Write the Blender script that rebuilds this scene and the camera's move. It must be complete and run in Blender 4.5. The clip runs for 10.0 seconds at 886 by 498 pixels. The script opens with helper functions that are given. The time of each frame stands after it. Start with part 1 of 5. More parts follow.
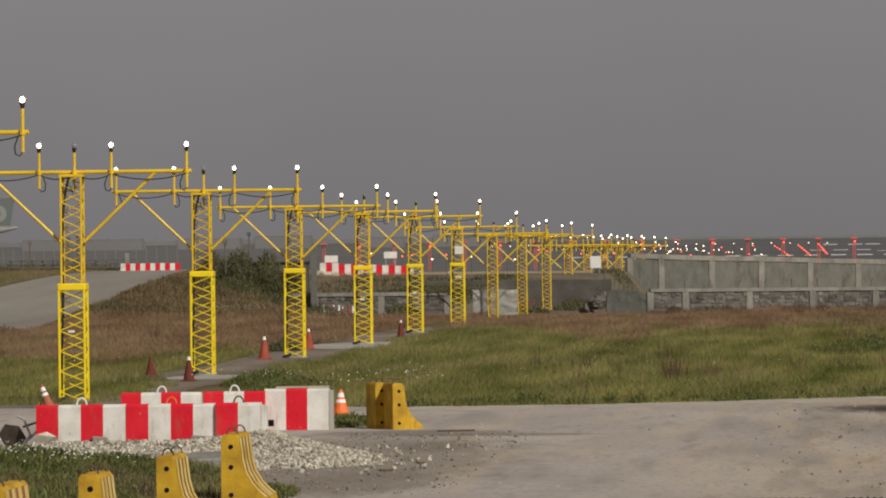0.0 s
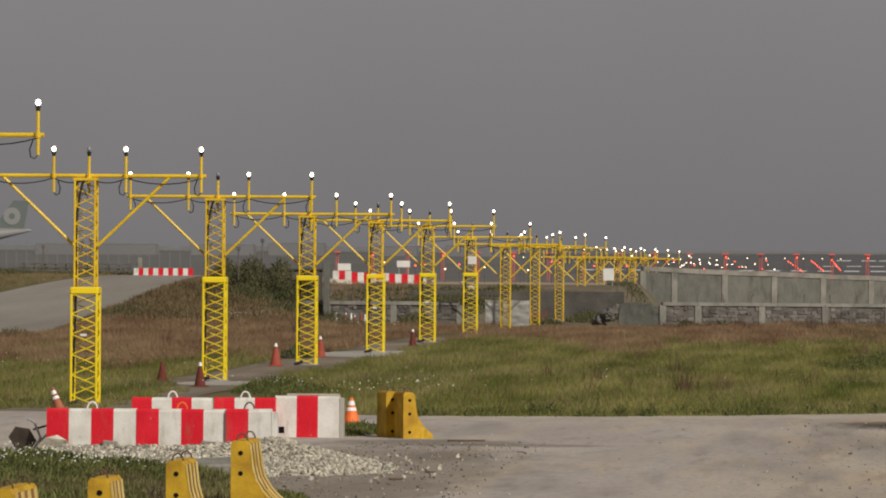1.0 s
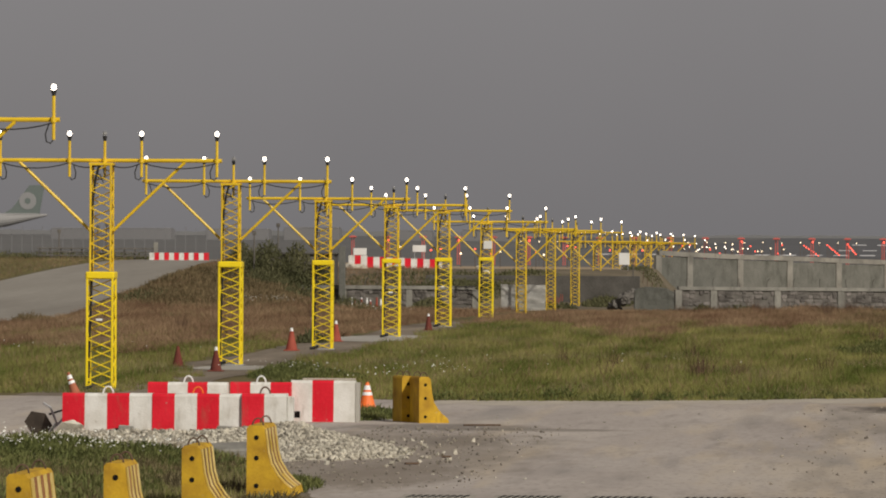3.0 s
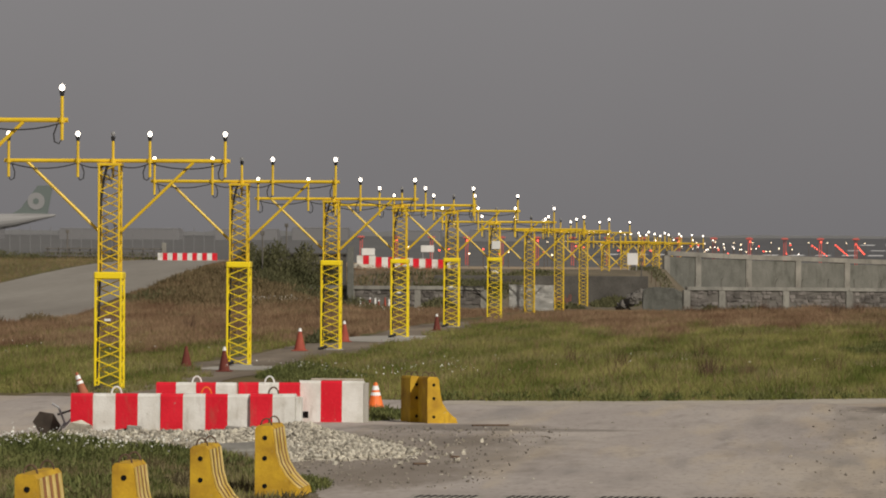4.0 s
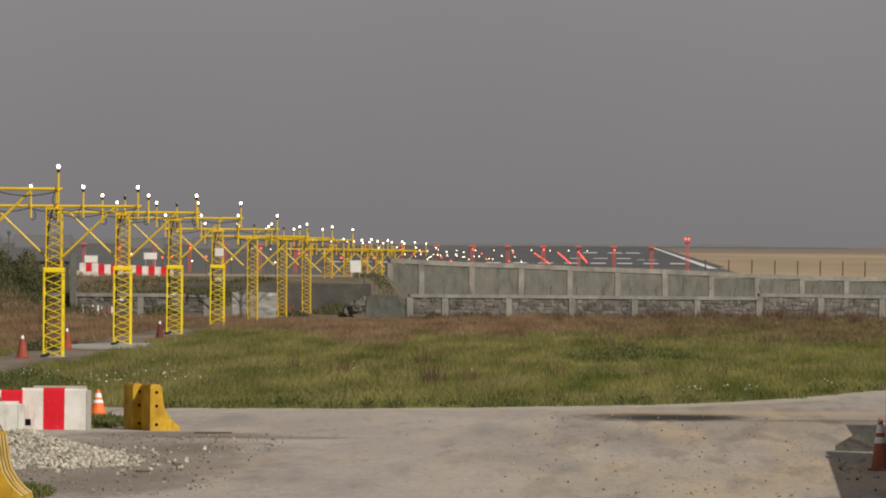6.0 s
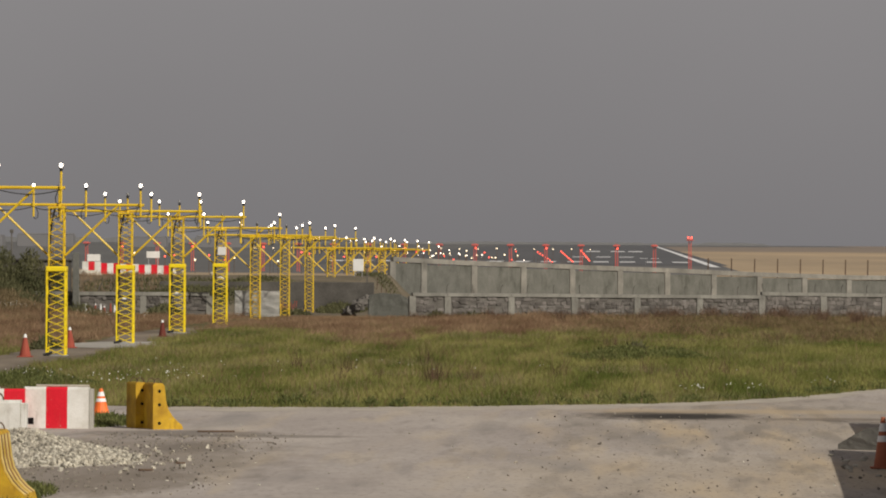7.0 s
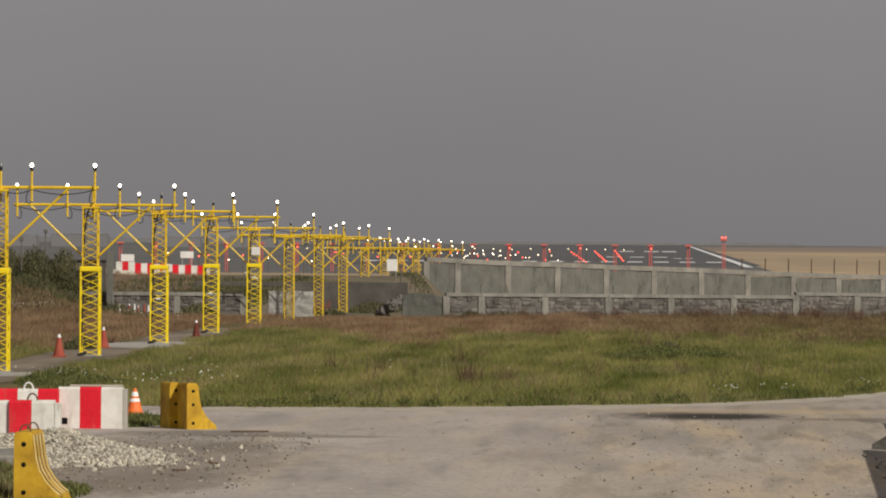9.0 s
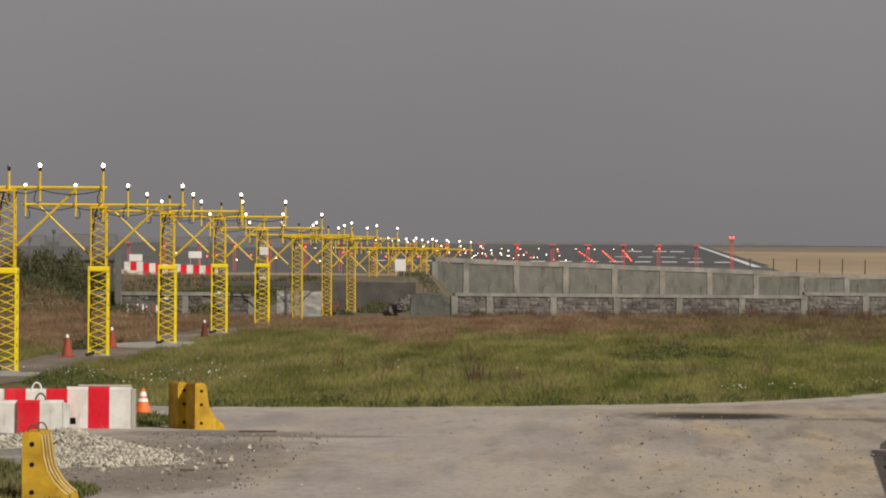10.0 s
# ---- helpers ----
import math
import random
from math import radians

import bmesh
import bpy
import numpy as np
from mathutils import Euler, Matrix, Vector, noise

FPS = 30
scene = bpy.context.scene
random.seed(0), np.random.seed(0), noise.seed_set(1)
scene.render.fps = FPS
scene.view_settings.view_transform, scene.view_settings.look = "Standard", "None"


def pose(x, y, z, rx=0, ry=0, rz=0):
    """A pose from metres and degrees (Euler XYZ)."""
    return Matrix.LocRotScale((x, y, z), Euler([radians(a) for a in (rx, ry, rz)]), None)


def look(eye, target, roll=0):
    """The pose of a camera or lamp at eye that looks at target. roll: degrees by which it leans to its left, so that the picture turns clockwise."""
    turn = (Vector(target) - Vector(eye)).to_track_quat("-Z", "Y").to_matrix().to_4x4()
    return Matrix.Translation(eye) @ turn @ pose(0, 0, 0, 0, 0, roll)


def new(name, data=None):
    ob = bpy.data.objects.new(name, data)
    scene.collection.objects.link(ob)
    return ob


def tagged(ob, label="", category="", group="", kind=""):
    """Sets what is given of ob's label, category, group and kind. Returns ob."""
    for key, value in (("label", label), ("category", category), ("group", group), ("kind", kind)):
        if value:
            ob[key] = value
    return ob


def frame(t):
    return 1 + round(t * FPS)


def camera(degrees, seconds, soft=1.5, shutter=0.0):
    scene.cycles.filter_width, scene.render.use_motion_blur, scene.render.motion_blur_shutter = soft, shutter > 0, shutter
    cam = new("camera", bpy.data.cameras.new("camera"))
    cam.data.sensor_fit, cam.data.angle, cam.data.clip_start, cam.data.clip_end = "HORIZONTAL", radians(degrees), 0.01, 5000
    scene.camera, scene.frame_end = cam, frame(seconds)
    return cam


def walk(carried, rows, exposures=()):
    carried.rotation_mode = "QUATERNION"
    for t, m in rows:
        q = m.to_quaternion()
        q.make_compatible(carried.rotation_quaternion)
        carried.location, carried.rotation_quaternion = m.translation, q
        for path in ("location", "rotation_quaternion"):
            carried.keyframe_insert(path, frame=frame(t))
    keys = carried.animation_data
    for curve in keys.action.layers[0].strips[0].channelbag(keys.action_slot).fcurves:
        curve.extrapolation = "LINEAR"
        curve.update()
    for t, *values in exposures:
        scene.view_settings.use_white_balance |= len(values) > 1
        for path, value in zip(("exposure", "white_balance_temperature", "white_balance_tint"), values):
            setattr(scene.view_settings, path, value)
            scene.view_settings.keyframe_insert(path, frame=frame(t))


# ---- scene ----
cam = camera(8.15, 10.0, soft=1.95)
EYE = 4.0
ROWS = [
    (0, 3.857, -0.059, 0.64), (0.1, 3.855, -0.048, 0.64), (0.2, 3.850, -0.037, 0.62), (0.3, 3.748, -0.026, 0.40),
    (0.4, 3.591, -0.020, 0.10), (0.5, 3.534, -0.019, -0.15), (0.6, 3.483, 0.026, -0.58), (0.7, 3.534, 0.026, -0.74),
    (0.8, 3.861, 0.093, -0.74), (0.9, 3.955, 0.072, -0.55), (1, 3.980, 0.031, -0.33), (1.1, 3.996, -0.067, -0.32),
    (1.2, 4.004, -0.097, -0.30), (1.3, 4.023, -0.102, -0.29), (1.5, 4.039, -0.110, -0.27), (2, 4.078, -0.110, -0.25),
    (2.5, 4.112, -0.113, -0.31), (2.7, 4.117, -0.113, -0.31), (3.8, 4.183, -0.111, -0.29), (4, 4.201, -0.111, -0.29),
    (4.1, 4.170, -0.112, -0.30), (4.2, 4.070, -0.103, -0.31), (4.3, 3.924, -0.098, -0.32), (4.4, 3.690, -0.085, -0.33),
    (4.5, 3.148, -0.076, -0.35), (4.6, 2.435, -0.066, -0.35), (4.7, 1.893, -0.049, -0.34), (4.8, 1.534, -0.039, -0.33),
    (4.9, 1.403, -0.034, -0.32), (5, 1.381, -0.025, -0.33), (5.1, 1.355, -0.021, -0.33), (5.2, 1.345, -0.022, -0.33), (5.3, 1.354, -0.021, -0.34), (5.4, 1.356, -0.024, -0.34), (5.5, 1.387, -0.025, -0.35), (5.6, 1.450, -0.026, -0.35),
    (5.7, 1.568, -0.027, -0.35), (6.8, 1.701, -0.040, -0.32), (6.9, 1.688, -0.042, -0.32), (7, 1.675, -0.042, -0.32),
    (7.2, 1.654, -0.042, -0.32), (7.4, 1.620, -0.041, -0.32), (7.5, 1.627, -0.041, -0.32), (7.6, 1.669, -0.042, -0.32),
    (7.8, 1.738, -0.042, -0.32), (8, 1.800, -0.042, -0.31), (8.5, 1.923, -0.043, -0.31), (9, 1.986, -0.043, -0.32),
    (9.5, 2.035, -0.044, -0.34), (10, 2.061, -0.044, -0.31),
]
walk(cam, [(t, pose(0, 0, EYE, 90 + pitch, roll, yaw)) for t, yaw, pitch, roll in ROWS],
     [(0.0, 0.02), (4.4, 0.02), (5.0, 0.15), (10.0, 0.15)])

# ---- light ----
# a heavy grey cloud deck, with the sun through a break behind and to the right
SUN_FROM = Vector((0.52, -0.62, 0.54)).normalized()
SUN_UP = math.asin(SUN_FROM.z)
world = bpy.data.worlds.new("overcast_sky")
scene.world = world
world.use_nodes = True
wn, wl = world.node_tree.nodes, world.node_tree.links
back = wn["Background"]
sky = wn.new("ShaderNodeTexSky")
sky.sky_type, sky.sun_disc, sky.sun_elevation = "NISHITA", False, SUN_UP
sky.sun_rotation = math.atan2(SUN_FROM.x, SUN_FROM.y)
geo = wn.new("ShaderNodeTexCoord")
sep = wn.new("ShaderNodeSeparateXYZ")
wl.new(geo.outputs["Generated"], sep.inputs[0])
deck = wn.new("ShaderNodeValToRGB")
deck.color_ramp.elements[0].position, deck.color_ramp.elements[0].color = 0.0, (0.170, 0.163, 0.168, 1)
deck.color_ramp.elements[1].position, deck.color_ramp.elements[1].color = 0.045, (0.216, 0.205, 0.210, 1)
wl.new(sep.outputs["Z"], deck.inputs[0])
cloud = wn.new("ShaderNodeTexNoise")
cloud.inputs["Scale"].default_value, cloud.inputs["Detail"].default_value = 14.0, 3.0
wl.new(geo.outputs["Generated"], cloud.inputs["Vector"])
soft_cloud = wn.new("ShaderNodeMapRange")
soft_cloud.inputs["To Min"].default_value, soft_cloud.inputs["To Max"].default_value = 0.93, 1.07
wl.new(cloud.outputs["Fac"], soft_cloud.inputs["Value"])
shade = wn.new("ShaderNodeVectorMath")
shade.operation = "SCALE"
wl.new(deck.outputs[0], shade.inputs[0])
wl.new(soft_cloud.outputs[0], shade.inputs["Scale"])
clear = wn.new("ShaderNodeVectorMath")
clear.operation = "SCALE"
clear.inputs["Scale"].default_value = 0.002
wl.new(sky.outputs[0], clear.inputs[0])
both = wn.new("ShaderNodeVectorMath")
both.operation = "ADD"
wl.new(shade.outputs[0], both.inputs[0])
wl.new(clear.outputs[0], both.inputs[1])
wl.new(both.outputs[0], back.inputs["Color"])
back.inputs["Strength"].default_value = 1.0
sun = new("sun", bpy.data.lights.new("sun", "SUN"))
sun.data.energy, sun.data.angle, sun.data.color = 3.4, radians(0.6), (1.0, 0.93, 0.82)
sun.matrix_world = look(SUN_FROM * 300, (0, 0, 0))


# ---- materials ----
def material(name, low, high, scale=4.0, rough=0.8, bump=0.0, metal=0.0, fine=0.0, detail=6.0, island=0.0, objects=0.0, stretch=(1, 1, 1), mid=0.5, width=0.25, glass=0.0):
    """A surface whose colour wanders between two values, with grain, relief and changes from piece to piece."""
    m = bpy.data.materials.new(name)
    m.use_nodes = True
    n, l = m.node_tree.nodes, m.node_tree.links
    bsdf = n["Principled BSDF"]
    place = n.new("ShaderNodeNewGeometry")
    spread = n.new("ShaderNodeVectorMath")
    spread.operation = "MULTIPLY"
    spread.inputs[1].default_value = stretch
    l.new(place.outputs["Position"], spread.inputs[0])
    big = n.new("ShaderNodeTexNoise")
    big.inputs["Scale"].default_value, big.inputs["Detail"].default_value = scale, detail
    l.new(spread.outputs[0], big.inputs["Vector"])
    ramp = n.new("ShaderNodeValToRGB")
    ramp.color_ramp.elements[0].position, ramp.color_ramp.elements[0].color = mid - width, (*low, 1)
    ramp.color_ramp.elements[1].position, ramp.color_ramp.elements[1].color = mid + width, (*high, 1)
    l.new(big.outputs["Fac"], ramp.inputs[0])
    colour = ramp.outputs[0]
    grain = n.new("ShaderNodeTexNoise")
    grain.inputs["Scale"].default_value, grain.inputs["Detail"].default_value = scale * 11, 4.0
    l.new(spread.outputs[0], grain.inputs["Vector"])
    for amount, source in ((fine, grain.outputs["Fac"]), (island, place.outputs["Random Per Island"])):
        if amount:
            span = n.new("ShaderNodeMapRange")
            span.inputs["To Min"].default_value, span.inputs["To Max"].default_value = 1 - amount, 1 + amount
            l.new(source, span.inputs["Value"])
            mul = n.new("ShaderNodeVectorMath")
            mul.operation = "SCALE"
            l.new(colour, mul.inputs[0])
            l.new(span.outputs[0], mul.inputs["Scale"])
            colour = mul.outputs[0]
    if objects:
        info = n.new("ShaderNodeObjectInfo")
        span = n.new("ShaderNodeMapRange")
        span.inputs["To Min"].default_value, span.inputs["To Max"].default_value = 1 - objects, 1 + objects
        l.new(info.outputs["Random"], span.inputs["Value"])
        mul = n.new("ShaderNodeVectorMath")
        mul.operation = "SCALE"
        l.new(colour, mul.inputs[0])
        l.new(span.outputs[0], mul.inputs["Scale"])
        colour = mul.outputs[0]
    l.new(colour, bsdf.inputs["Base Color"])
    bsdf.inputs["Roughness"].default_value, bsdf.inputs["Metallic"].default_value = rough, metal
    bsdf.inputs["Transmission Weight"].default_value = glass
    if rough > 0.55 and not metal:
        bsdf.inputs["Specular IOR Level"].default_value = 0.12
    if bump:
        relief = n.new("ShaderNodeBump")
        relief.inputs["Strength"].default_value, relief.inputs["Distance"].default_value = bump, 0.05
        l.new(grain.outputs["Fac"], relief.inputs["Height"])
        l.new(relief.outputs[0], bsdf.inputs["Normal"])
    return m


def leafy(m, share):
    """Lets part of the light through thin leaves and blades."""
    n, l = m.node_tree.nodes, m.node_tree.links
    bsdf = n["Principled BSDF"]
    through_leaf = n.new("ShaderNodeBsdfTranslucent")
    l.new(bsdf.inputs["Base Color"].links[0].from_socket, through_leaf.inputs["Color"])
    mix = n.new("ShaderNodeMixShader")
    mix.inputs[0].default_value = share
    l.new(bsdf.outputs[0], mix.inputs[1])
    l.new(through_leaf.outputs[0], mix.inputs[2])
    l.new(mix.outputs[0], n["Material Output"].inputs["Surface"])
    return m


def grime(m, colour, most, scale, stretch, lo=0.52, hi=0.72):
    """Runs of dirt and wear laid over the paint of a surface."""
    n, l = m.node_tree.nodes, m.node_tree.links
    bsdf = n["Principled BSDF"]
    before = bsdf.inputs["Base Color"].links[0].from_socket
    place = n.new("ShaderNodeNewGeometry")
    spread = n.new("ShaderNodeVectorMath")
    spread.operation = "MULTIPLY"
    spread.inputs[1].default_value = stretch
    l.new(place.outputs["Position"], spread.inputs[0])
    tex = n.new("ShaderNodeTexNoise")
    tex.inputs["Scale"].default_value, tex.inputs["Detail"].default_value, tex.inputs["Roughness"].default_value = scale, 9.0, 0.62
    l.new(spread.outputs[0], tex.inputs["Vector"])
    amount = n.new("ShaderNodeMapRange")
    amount.inputs["From Min"].default_value, amount.inputs["From Max"].default_value, amount.inputs["To Max"].default_value = lo, hi, most
    l.new(tex.outputs["Fac"], amount.inputs["Value"])
    mix = n.new("ShaderNodeMix")
    mix.data_type = "RGBA"
    l.new(amount.outputs[0], mix.inputs[0])
    l.new(before, mix.inputs[6])
    mix.inputs[7].default_value = (*colour, 1)
    l.new(mix.outputs[2], bsdf.inputs["Base Color"])
    return m


def glow(name, colour, strength):
    m = bpy.data.materials.new(name)
    m.use_nodes = True
    bsdf = m.node_tree.nodes["Principled BSDF"]
    bsdf.inputs["Base Color"].default_value = (*colour, 1)
    bsdf.inputs["Emission Color"].default_value, bsdf.inputs["Emission Strength"].default_value = (*colour, 1), strength
    return m


YELLOW = material("yellow_mast_paint", (0.62, 0.40, 0.012), (0.80, 0.55, 0.02), 1.2, 0.42, 0.1, fine=0.10)
COLLAR = material("fresh_yellow_paint", (0.80, 0.58, 0.01), (0.88, 0.68, 0.015), 2.0, 0.4, 0.05, fine=0.05)
OCHRE = material("ochre_barrier_paint", (0.34, 0.19, 0.025), (0.57, 0.355, 0.03), 2.4, 0.7, 0.1, fine=0.16, objects=0.08, width=0.16, mid=0.44)
# the brown holds the grooves' shade, the pale yellow the ridges' highlight
GROOVE = material("groove_shade_brown", (0.085, 0.045, 0.022), (0.30, 0.14, 0.06), 2.2, 0.85, 0.2, fine=0.2, objects=0.3)
RIDGE = material("lit_ridge_yellow", (0.48, 0.33, 0.06), (0.66, 0.52, 0.22), 3.5, 0.75, 0.15, fine=0.2, objects=0.1, width=0.14)
BLACK = material("black_rubber", (0.010, 0.010, 0.011), (0.03, 0.03, 0.03), 8, 0.5)
HOLE = material("dark_hole", (0.006, 0.006, 0.006), (0.012, 0.011, 0.01), 8, 0.9)
RED = material("red_barrier_paint", (0.55, 0.012, 0.025), (0.68, 0.022, 0.04), 1.6, 0.6, 0.15, fine=0.10)
WHITE = material("white_barrier_paint", (0.50, 0.475, 0.42), (0.69, 0.68, 0.645), 2.6, 0.6, 0.15, fine=0.10, mid=0.4, width=0.2)
CONCRETE = material("weathered_concrete", (0.16, 0.154, 0.138), (0.285, 0.274, 0.242), 0.9, 0.9, 0.35, fine=0.2, objects=0.08)
PANEL = material("mossy_concrete_panel", (0.10, 0.102, 0.09), (0.162, 0.160, 0.145), 1.1, 0.9, 0.3, fine=0.3, objects=0.08, stretch=(1, 1, 0.8), width=0.28)
DARKWALL = material("dark_wet_concrete", (0.062, 0.058, 0.052), (0.125, 0.117, 0.105), 0.7, 0.9, 0.4, fine=0.25)
STONE = material("rubble_stone", (0.070, 0.064, 0.058), (0.21, 0.19, 0.175), 1.6, 0.9, 0.5, fine=0.4, objects=0.3)
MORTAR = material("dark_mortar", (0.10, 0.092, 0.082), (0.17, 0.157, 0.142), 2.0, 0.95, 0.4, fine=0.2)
GRAVEL = material("limestone_gravel", (0.24, 0.215, 0.175), (0.53, 0.495, 0.41), 3.0, 0.9, 0.4, fine=0.15, island=0.5)
CHIP = material("limestone_lump", (0.30, 0.28, 0.235), (0.58, 0.545, 0.46), 3.0, 0.9, 0.4, fine=0.15, objects=0.3)
CRUMB = material("brown_grit", (0.10, 0.085, 0.07), (0.32, 0.29, 0.24), 3.0, 0.9, 0.3, fine=0.15, island=0.5)
for m in (WHITE, RED):
    grime(m, (0.20, 0.15, 0.10), 0.55, 5.0, (1, 1, 0.22), 0.55, 0.78)
    grime(m, (0.30, 0.27, 0.22), 0.75, 9.0, (1, 1, 0.8), 0.64, 0.72)
grime(WHITE, (0.36, 0.17, 0.07), 0.5, 6.0, (1, 1, 0.12), 0.66, 0.78)
grime(OCHRE, (0.16, 0.075, 0.03), 0.6, 6.0, (1, 1, 0.2), 0.58, 0.74)
grime(OCHRE, (0.52, 0.44, 0.28), 0.6, 11.0, (1, 1, 1), 0.64, 0.72)
grime(PANEL, (0.055, 0.058, 0.046), 0.6, 1.6, (1, 1, 0.35), 0.52, 0.70)
grime(PANEL, (0.22, 0.21, 0.19), 0.4, 3.0, (1, 1, 1.4), 0.60, 0.74)
grime(CONCRETE, (0.085, 0.08, 0.07), 0.6, 2.2, (1, 1, 0.5), 0.54, 0.74)
grime(STONE, (0.30, 0.285, 0.265), 0.5, 2.6, (1, 1, 1), 0.56, 0.68)
SOIL = material("bare_soil", (0.10, 0.085, 0.06), (0.18, 0.15, 0.105), 0.35, 0.95, 0.5, fine=0.25)
ROAD = material("worn_asphalt", (0.31, 0.272, 0.246), (0.42, 0.376, 0.34), 0.35, 0.88, 0.25, fine=0.16, stretch=(1, 0.25, 1))


def broad_stain(n, l, place, before, centre, size, colour, most, ripple):
    """A ragged oval stain mixed over the colour so far."""
    shift = n.new("ShaderNodeVectorMath")
    shift.operation = "SUBTRACT"
    shift.inputs[1].default_value = (*centre, 0)
    l.new(place.outputs["Position"], shift.inputs[0])
    scaled = n.new("ShaderNodeVectorMath")
    scaled.operation = "DIVIDE"
    scaled.inputs[1].default_value = (*size, 1)
    l.new(shift.outputs[0], scaled.inputs[0])
    reach = n.new("ShaderNodeVectorMath")
    reach.operation = "LENGTH"
    l.new(scaled.outputs[0], reach.inputs[0])
    rough_rim = n.new("ShaderNodeTexNoise")
    rough_rim.inputs["Scale"].default_value, rough_rim.inputs["Detail"].default_value = ripple, 7.0
    l.new(scaled.outputs[0], rough_rim.inputs["Vector"])
    total = n.new("ShaderNodeMath")
    total.operation = "MULTIPLY_ADD"
    total.inputs[1].default_value = 1.1
    l.new(rough_rim.outputs["Fac"], total.inputs[0])
    l.new(reach.outputs["Value"], total.inputs[2])
    amount = n.new("ShaderNodeMapRange")
    amount.inputs["From Min"].default_value, amount.inputs["From Max"].default_value = 1.60, 1.15
    amount.inputs["To Max"].default_value = most
    l.new(total.outputs[0], amount.inputs["Value"])
    mix = n.new("ShaderNodeMix")
    mix.data_type = "RGBA"
    l.new(amount.outputs[0], mix.inputs[0])
    l.new(before, mix.inputs[6])
    mix.inputs[7].default_value = (*colour, 1)
    before = mix.outputs[2]
    return before


def sand_stains(m):
    """Adds drifts of yellow sand and dark scuffs to the asphalt."""
    n, l = m.node_tree.nodes, m.node_tree.links
    bsdf = n["Principled BSDF"]
    before = bsdf.inputs["Base Color"].links[0].from_socket
    place = n.new("ShaderNodeNewGeometry")
    for centre, size, colour, most, ripple in (((3.6, 140.0), (6.0, 30.0), (0.29, 0.25, 0.20), 0.6, 4.0), ((1.2, 106.0), (4.6, 15.0), (0.40, 0.325, 0.22), 0.45, 6.0)):
        before = broad_stain(n, l, place, before, centre, size, colour, most, ripple)
    for scale, stretch, lo, hi, colour, most, drift in ((0.8, (1, 0.07, 1), 0.54, 0.72, (0.50, 0.40, 0.26), 0.55, 0), (2.2, (1, 0.10, 1), 0.55, 0.75, (0.17, 0.155, 0.14), 0.55, 0), (0.22, (1, 0.3, 1), 0.45, 0.70, (0.47, 0.42, 0.37), 0.6, 0), (9.0, (1, 0.22, 1), 0.54, 0.72, (0.21, 0.19, 0.17), 0.5, 0), (0.6, (0.8, 0.10, 1), 0.56, 0.7, (0.24, 0.225, 0.21), 0.5, 0),
                                                   (0.7, (1, 0.06, 1), 0.50, 0.66, (0.52, 0.40, 0.25), 0.6, 1), (1.2, (1, 0.08, 1), 0.52, 0.62, (0.21, 0.185, 0.155), 0.55, 1), (11.0, (1, 0.22, 1), 0.61, 0.67, (0.13, 0.11, 0.09), 0.7, 1)):
        spread = n.new("ShaderNodeVectorMath")
        spread.operation = "MULTIPLY"
        spread.inputs[1].default_value = stretch
        l.new(place.outputs["Position"], spread.inputs[0])
        tex = n.new("ShaderNodeTexNoise")
        tex.inputs["Scale"].default_value, tex.inputs["Detail"].default_value = scale, 8.0
        l.new(spread.outputs[0], tex.inputs["Vector"])
        amount = n.new("ShaderNodeMapRange")
        amount.inputs["From Min"].default_value, amount.inputs["From Max"].default_value, amount.inputs["To Max"].default_value = lo, hi, most
        l.new(tex.outputs["Fac"], amount.inputs["Value"])
        strength = amount.outputs[0]
        if drift:
            axes = n.new("ShaderNodeSeparateXYZ")
            l.new(place.outputs["Position"], axes.inputs[0])
            sandy = n.new("ShaderNodeMapRange")
            sandy.inputs["From Min"].default_value, sandy.inputs["From Max"].default_value = -5.5, 1.0
            l.new(axes.outputs["X"], sandy.inputs["Value"])
            times = n.new("ShaderNodeMath")
            times.operation = "MULTIPLY"
            l.new(strength, times.inputs[0])
            l.new(sandy.outputs[0], times.inputs[1])
            strength = times.outputs[0]
        mix = n.new("ShaderNodeMix")
        mix.data_type = "RGBA"
        l.new(strength, mix.inputs[0])
        l.new(before, mix.inputs[6])
        mix.inputs[7].default_value = (*colour, 1)
        before = mix.outputs[2]
    for centre, size, colour, most, ripple in (((-10.0, 112.5), (4.1, 18.0), (0.225, 0.193, 0.158), 0.75, 7.0), ((-13.0, 95.0), (4.0, 18.0), (0.125, 0.105, 0.078), 0.85, 3.0), ((-9.3, 130.0), (2.4, 2.6), (0.125, 0.108, 0.09), 0.6, 7.0), ((-7.2, 128.5), (2.0, 1.2), (0.14, 0.122, 0.10), 0.6, 7.0), ((-8.4, 121.5), (1.0, 4.0), (0.14, 0.12, 0.10), 0.5, 8.0), ((-8.4, 103.0), (1.2, 7.0), (0.17, 0.14, 0.11), 0.5, 8.0),
                                               ((1.0, 146.0), (2.3, 4.4), (0.10, 0.085, 0.070), 0.9, 6.0), ((1.3, 145.4), (1.6, 2.4), (0.042, 0.036, 0.030), 0.97, 6.0), ((4.9, 143.6), (2.2, 1.4), (0.15, 0.12, 0.095), 0.6, 7.0), ((3.0, 150.0), (5.0, 2.2), (0.42, 0.33, 0.22), 0.6, 5.0)):
        before = broad_stain(n, l, place, before, centre, size, colour, most, ripple)
    l.new(before, bsdf.inputs["Base Color"])


